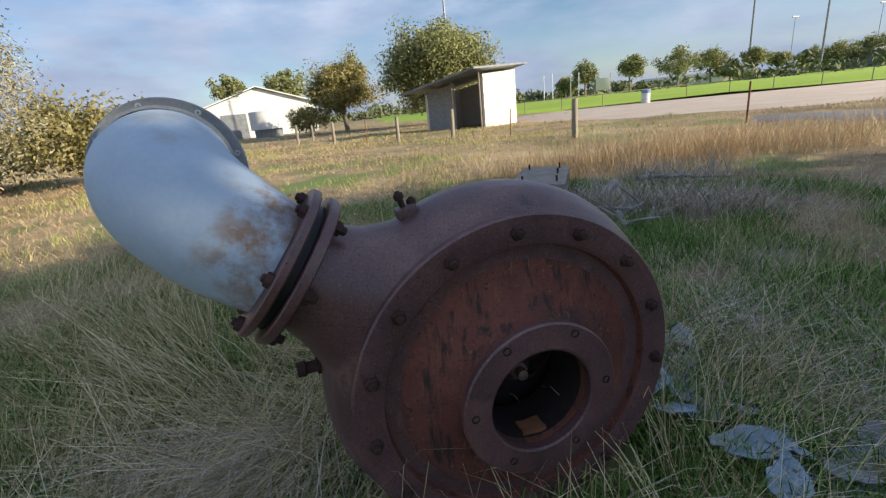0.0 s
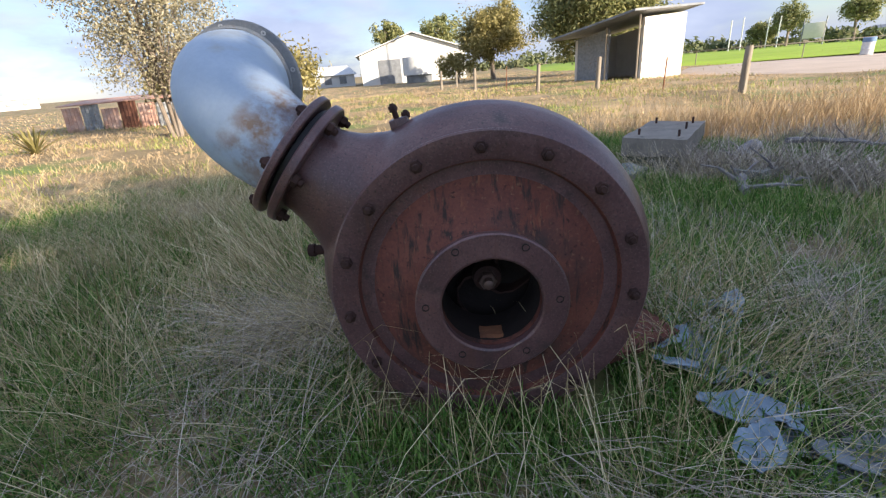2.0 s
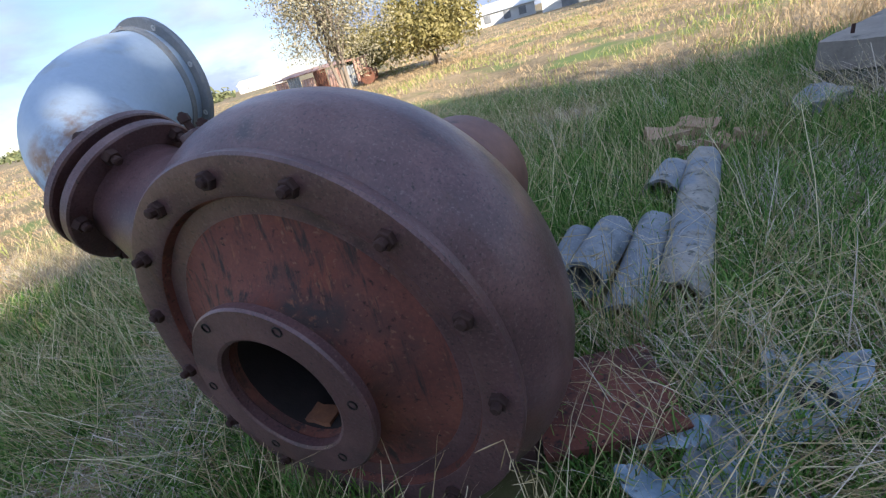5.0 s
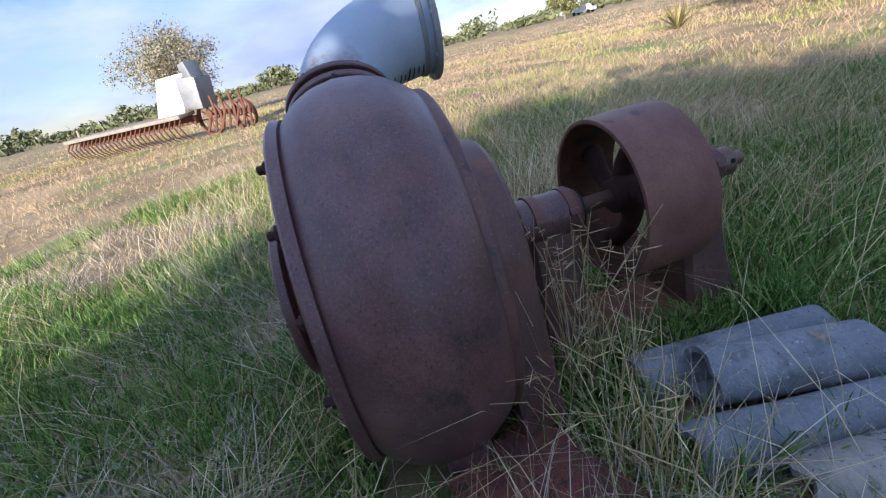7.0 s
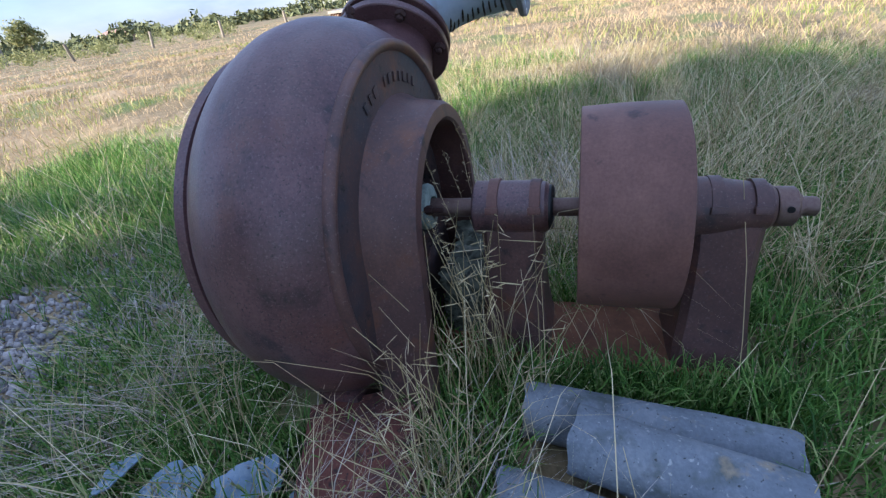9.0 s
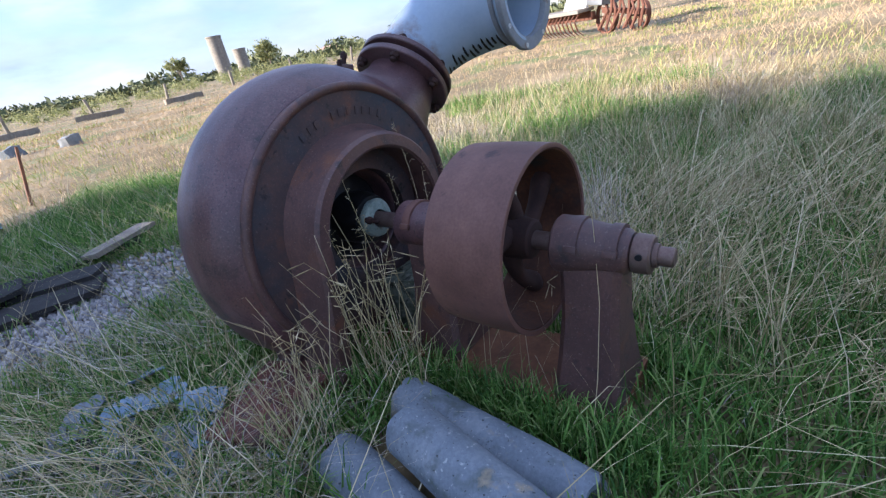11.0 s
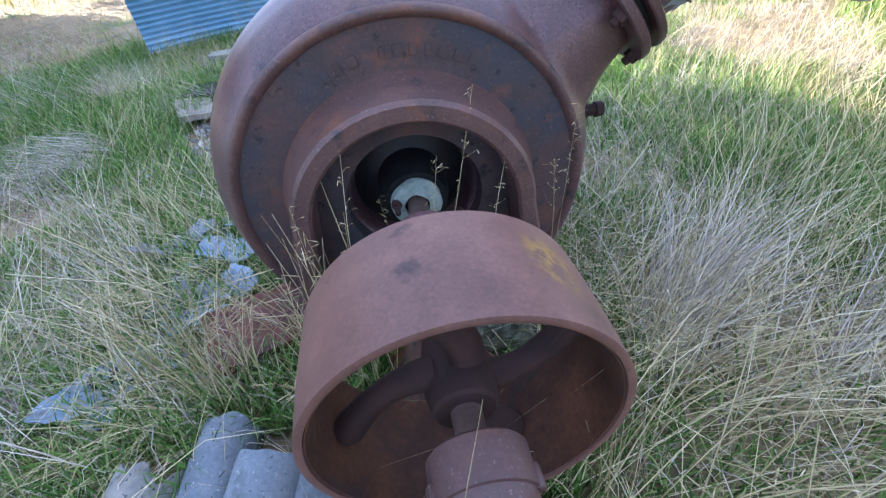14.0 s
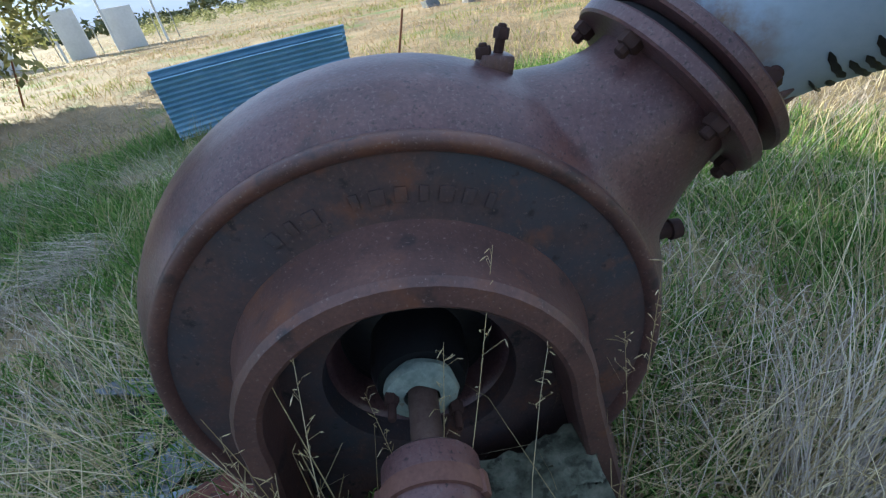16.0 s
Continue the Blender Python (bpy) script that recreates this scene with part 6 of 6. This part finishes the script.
    for k, (cx, cy, sx, sy, turn, n, size, mat) in enumerate((
            (3.0, -2.5, 0.6, 0.25, 40, 1500, 0.5, grass_grey), (1.45, -0.45, 0.3, 0.16, 120, 500, 0.36, grass_grey), (2.3, -1.1, 0.45, 0.2, 60, 1000, 0.4, grass_grey),
            (4.7, -4.6, 1.1, 0.4, 40, 1500, 0.6, grass_grey), (-1.1, 0.55, 0.55, 0.14, 25, 1000, 0.55, grass_dry), (-0.75, 0.1, 0.35, 0.15, 60, 700, 0.4, grass_grey),
            (-0.75, 0.42, 0.22, 0.2, 10, 900, 0.4, grass_dry), (0.95, 0.45, 0.24, 0.2, 140, 800, 0.34, grass_grey), (1.5, 0.35, 0.4, 0.22, 100, 900, 0.4, grass_grey),
            (0.85, -0.05, 0.28, 0.16, 20, 300, 0.32, grass_dry), (-1.7, -0.9, 0.5, 0.2, 30, 900, 0.5, grass_grey), (0.4, -0.55, 0.5, 0.15, 165, 350, 0.36, grass_grey),
            (-2.6, 2.2, 1.0, 0.5, 30, 3000, 0.6, grass_dry), (-3.2, 3.6, 1.2, 0.8, 30, 3000, 0.6, grass_dry), (-3.6, -0.9, 1.0, 0.6, 50, 2200, 0.5, grass_dry), (0.2, 4.2, 1.2, 0.6, 150, 2200, 0.5, grass_dry), (-1.9, 3.2, 0.9, 0.5, 60, 1600, 0.6, grass_dry), (1.7, 3.2, 0.7, 0.4, 130, 1200, 0.5, grass_dry), (-3.4, 0.4, 0.9, 0.5, 20, 1800, 0.55, grass_dry))):
        n = int(n * 0.55)
        u, v, c, q = g.normal(size=n) * sx, g.normal(size=n) * sy, math.cos(radians(turn)), math.sin(radians(turn))
        blades("matted_heap", cx + u * c - v * q, cy + u * q + v * c, size * (0.6 + 1.1 * g.random(n)), 0.0016 + 0.0018 * g.random(n), np.clip(0.84 + 0.16 * g.normal(size=n), 0.2, 0.985), mat, "matted heap of grey dead brush" if mat is grass_grey else "matted heap of pale fallen straw", 130 + k, 0.3,
               np.full(n, radians(turn)) + np.pi * (g.random(n) < 0.3))
    # combed mats: bunches of stalks rooted close together and lying the same way
    g = np.random.default_rng(301)
    for k, (rx, ry, tx, ty, wide, n, mat) in enumerate((
            (-0.6, 0.74, -1.34, 0.22, 0.09, 620, grass_grey), (-1.0, 0.95, -1.65, 0.62, 0.1, 260, grass_grey), (-1.0, 1.0, -2.0, 1.75, 0.2, 320, grass_dry), (-1.2, 1.5, -2.3, 2.3, 0.25, 220, grass_dry), (0.75, 0.95, 1.3, 1.25, 0.12, 90, grass_dry), (-0.45, 0.1, -1.15, -0.2, 0.12, 90, grass_dry), (-0.25, -0.1, -0.75, -0.5, 0.14, 120, grass_grey), (0.1, -0.14, 0.5, -0.6, 0.16, 170, grass_grey), (0.55, -0.2, 0.95, -0.75, 0.2, 220, grass_grey),
            (0.8, 0.3, 1.4, 0.1, 0.14, 90, grass_dry), (1.0, 0.0, 1.6, -0.3, 0.2, 110, grass_grey), (0.95, -0.4, 1.5, -0.7, 0.18, 170, grass_dry), (0.55, 0.6, 0.95, 0.3, 0.16, 200, grass_dry), (0.6, 0.55, 1.2, 0.75, 0.14, 130, grass_dry),
            (-0.55, 0.62, -1.25, 0.5, 0.16, 300, grass_dry), (-0.5, 0.85, -1.3, 1.0, 0.2, 200, grass_dry), (-0.4, 1.25, -1.0, 1.6, 0.18, 240, grass_dry), (-1.1, 1.0, -1.9, 1.5, 0.3, 200, grass_dry), (-1.5, 0.4, -2.2, 0.9, 0.3, 180, grass_dry), (-1.3, 2.0, -2.1, 2.3, 0.3, 180, grass_dry),
            (1.8, -1.65, 2.4, -1.3, 0.3, 700, grass_grey), (1.2, -2.2, 1.8, -2.0, 0.25, 300, grass_grey), (1.65, 2.25, 1.85, 2.5, 0.16, 260, grass_grey), (-2.0, 0.0, -2.7, 0.5, 0.4, 500, grass_dry), (-2.4, 1.6, -3.2, 1.9, 0.4, 500, grass_dry), (1.3, 0.75, 1.9, 0.5, 0.25, 260, grass_grey))):
        reach = math.hypot(tx - rx, ty - ry)
        px, py = -(ty - ry) / reach, (tx - rx) / reach
        n = int(n * 0.55)
        u, v = g.random(n) ** 1.6 * 0.55, g.normal(size=n) * wide * 0.6
        blades("combed_mat", rx + (tx - rx) * u + px * v, ry + (ty - ry) * u + py * v, reach * (0.45 + 0.55 * g.random(n)), 0.0022 + 0.0022 * g.random(n), np.clip(0.93 + 0.08 * g.normal(size=n), 0.5, 0.99), mat,
               "grey dead stalks combed flat over the grass" if mat is grass_grey else "pale straw stalks combed flat over the grass", 310 + k, 0.35, np.full(n, math.atan2(ty - ry, tx - rx)) + 0.12 * g.normal(size=n))
    # pale straw standing and leaning beyond the pulley
    g = np.random.default_rng(402)
    for k, (cx, cy, sx, sy, n) in enumerate(((-1.3, 2.0, 0.6, 0.5, 1900), (-2.1, 1.1, 0.6, 0.6, 1500), (-0.9, 2.9, 0.7, 0.5, 1200), (-2.4, 2.8, 0.8, 0.7, 1500), (-3.4, 1.4, 0.8, 0.8, 1500), (-3.0, -0.6, 0.8, 0.6, 1300), (-2.0, 4.4, 1.0, 0.6, 1300), (0.6, 3.2, 0.7, 0.5, 600))):
        x, y = cx + g.normal(size=n) * sx, cy + g.normal(size=n) * sy
        keep = value_noise(x, y, 0.35, 403 + k) > 0.45
        x, y = x[keep], y[keep]
        n = len(x)
        blades("straw_stand", x, y, 0.25 + 0.35 * g.random(n), 0.002 + 0.0025 * g.random(n), np.clip(0.55 + 0.25 * g.normal(size=n), 0.1, 0.97), grass_dry, "pale dry straw standing and leaning in the grass", 404 + k, 0.3, value_noise(x, y, 0.9, 410) * 4 * np.pi)
    # thicket of dry brown weeds behind the concrete footing
    g = np.random.default_rng(171)
    for k, (cx, cy, sx, sy, n, size) in enumerate(((3.7, 5.7, 0.9, 0.35, 1500, 0.55), (5.2, 5.6, 0.9, 0.5, 1700, 0.6), (6.6, 5.2, 0.6, 0.4, 1100, 0.65), (8.0, 4.4, 0.9, 0.5, 1300, 0.6), (4.2, 3.9, 0.6, 0.3, 900, 0.4))):
        blades("dry_weeds", cx + g.normal(size=n) * sx, cy + g.normal(size=n) * sy, size * (0.4 + 0.9 * g.random(n)), 0.004 + 0.004 * g.random(n), 0.15 + 0.6 * g.random(n), grass_field if k < 4 else grass_grey, "thicket of dry brown weeds behind the footing", 172 + k, 0.15)
    # dry grass of the open paddock
    x, y, g = scatter(170000, 4.6, 27.0, 19, 1.5)
    dry = value_noise(x, y, 3.1, 9) * 0.5 + value_noise(x, y, 0.8, 10) * 0.5
    keep = dry > 0.3
    x, y, dry = x[keep], y[keep], dry[keep]
    n, d = len(x), np.hypot(x, y)
    blades("dry_grass", x, y, (0.08 + 0.2 * g.random(n)) * (0.4 + dry) * 0.85, 0.003 + 0.0006 * d, 0.5 + 0.46 * g.random(n), grass_field, "tawny dry grass of the open paddock", 20)
    x, y, g = scatter(60000, 27, 75, 23, 1.4)
    n = len(x)
    blades("dry_grass", x, y, 0.08 + 0.16 * g.random(n), 0.02 + 0.02 * g.random(n), 0.4 + 0.5 * g.random(n), grass_field, "pale dry grass far across the paddock", 24)


sow()


def seed_stalks():
    """Tall thin dead stalks with drooping seed heads beside the pump and its bearings."""
    rng = np.random.default_rng(31)
    spots = [(0.27, 0.60, 24, 0.55), (0.2, 0.68, 14, 0.62), (0.33, 0.52, 16, 0.45), (0.6, 0.62, 34, 0.42), (-0.3, 1.15, 22, 0.4), (-0.5, 1.45, 24, 0.45), (0.3, 0.75, 12, 0.5), (-0.1, -0.2, 8, 0.35), (0.2, -0.15, 7, 0.32), (-0.45, -0.1, 12, 0.35), (-0.25, 1.6, 16, 0.42), (-0.6, 0.8, 14, 0.4), (0.85, 0.5, 18, 0.38), (0.52, -0.1, 14, 0.33), (-0.7, 1.9, 22, 0.5), (-0.1, 1.9, 14, 0.42)]
    bm = bmesh.new()
    for x, y, n, h in spots:
        for k in range(n):
            a, q = rng.random() * 6.28, 0.09 * rng.random() ** 0.5
            px, py = x + q * math.cos(a), y + q * math.sin(a)
            hh = h * rng.uniform(0.6, 1.15)
            lx, ly = rng.normal() * 0.22 * hh, rng.normal() * 0.22 * hh
            base = Vector((px, py, gz(px, py)))
            top = base + Vector((lx, ly, hh))
            mid = base.lerp(top, 0.55) + Vector((-lx * 0.12, -ly * 0.12, 0.02))
            sweep(bm, [base, mid, top], [0.0016, 0.0013, 0.0007], 4)
            if rng.random() < 0.3:
                for s in range(7):
                    p = mid.lerp(top, 0.45 + 0.55 * s / 6)
                    e = p + Vector((rng.normal() * 0.022, rng.normal() * 0.022, -0.01 + 0.012 * rng.random()))
                    sweep(bm, [p, e, e + (e - p) * 0.45], [0.0005, 0.0015, 0.0004], 4)
    # long stems leaning away from the end bearing
    for k in range(26):
        base = Vector((-rng.uniform(0.1, 0.55), rng.uniform(1.1, 1.75), 0))
        base.z = gz(base.x, base.y)
        top = base + Vector((-rng.uniform(0.2, 0.65), rng.uniform(-0.35, 0.15), rng.uniform(0.16, 0.42)))
        bow = Vector((0, 0, rng.uniform(0.03, 0.1)))
        pts = [base.lerp(top, u) + bow * math.sin(math.pi * u) for u in (0, 0.2, 0.4, 0.6, 0.8, 1)]
        sweep(bm, pts, [0.0022, 0.002, 0.0018, 0.0015, 0.0011, 0.0006], 5)
        for u in (0.82, 0.87, 0.92, 0.97):
            p = base.lerp(top, u) + bow * math.sin(math.pi * u)
            e = p + (top - base).normalized() * 0.016 + Vector((rng.normal() * 0.008, rng.normal() * 0.008, -0.006))
            sweep(bm, [p, p.lerp(e, 0.5), e], [0.0006, 0.0018, 0.0005], 4)
    # single stalks that rise in front of the gland and the bearings
    for base, top in (((0.1, 0.74), (-0.16, 0.48, 0.87)), ((0.12, 0.7), (-0.06, 0.5, 0.72)), ((0.2, 0.72), (0.16, 0.52, 0.78)), ((-0.12, 0.66), (-0.24, 0.5, 0.74)), ((0.26, 0.66), (0.3, 0.56, 0.68)), ((-0.3, 0.6), (-0.4, 0.52, 0.8)), ((-0.28, 0.64), (-0.36, 0.5, 0.66)), ((0.22, 1.3), (0.0, 1.22, 0.82)), ((0.05, 0.66), (0.1, 0.46, 0.6))):
        base, top = Vector((*base, gz(*base))), Vector(top)
        bow = Vector((rng.normal() * 0.02, rng.normal() * 0.02, 0.02))
        pts = [base.lerp(top, u) + bow * math.sin(math.pi * u) for u in (0, 0.25, 0.5, 0.75, 1)]
        sweep(bm, pts, [0.0013, 0.0012, 0.001, 0.0008, 0.0004], 5)
        for s in range(16 if base.y < 1 else 0):
            u = rng.uniform(0.72, 1.0)
            p = base.lerp(top, u) + bow * math.sin(math.pi * u)
            e = p + (top - base).normalized() * 0.012 + Vector((rng.normal() * 0.009, rng.normal() * 0.009, 0.0))
            f = e + Vector((rng.normal() * 0.008, rng.normal() * 0.008, -0.004))
            sweep(bm, [p, e, e.lerp(f, 0.5), f], [0.0003, 0.0004, 0.0012, 0.0003], 4)
    tagged(part("seed_stalks", bm, grass_dry), "tall thin dead stalks with drooping seed heads", "stalks", kind="stuff")


seed_stalks()
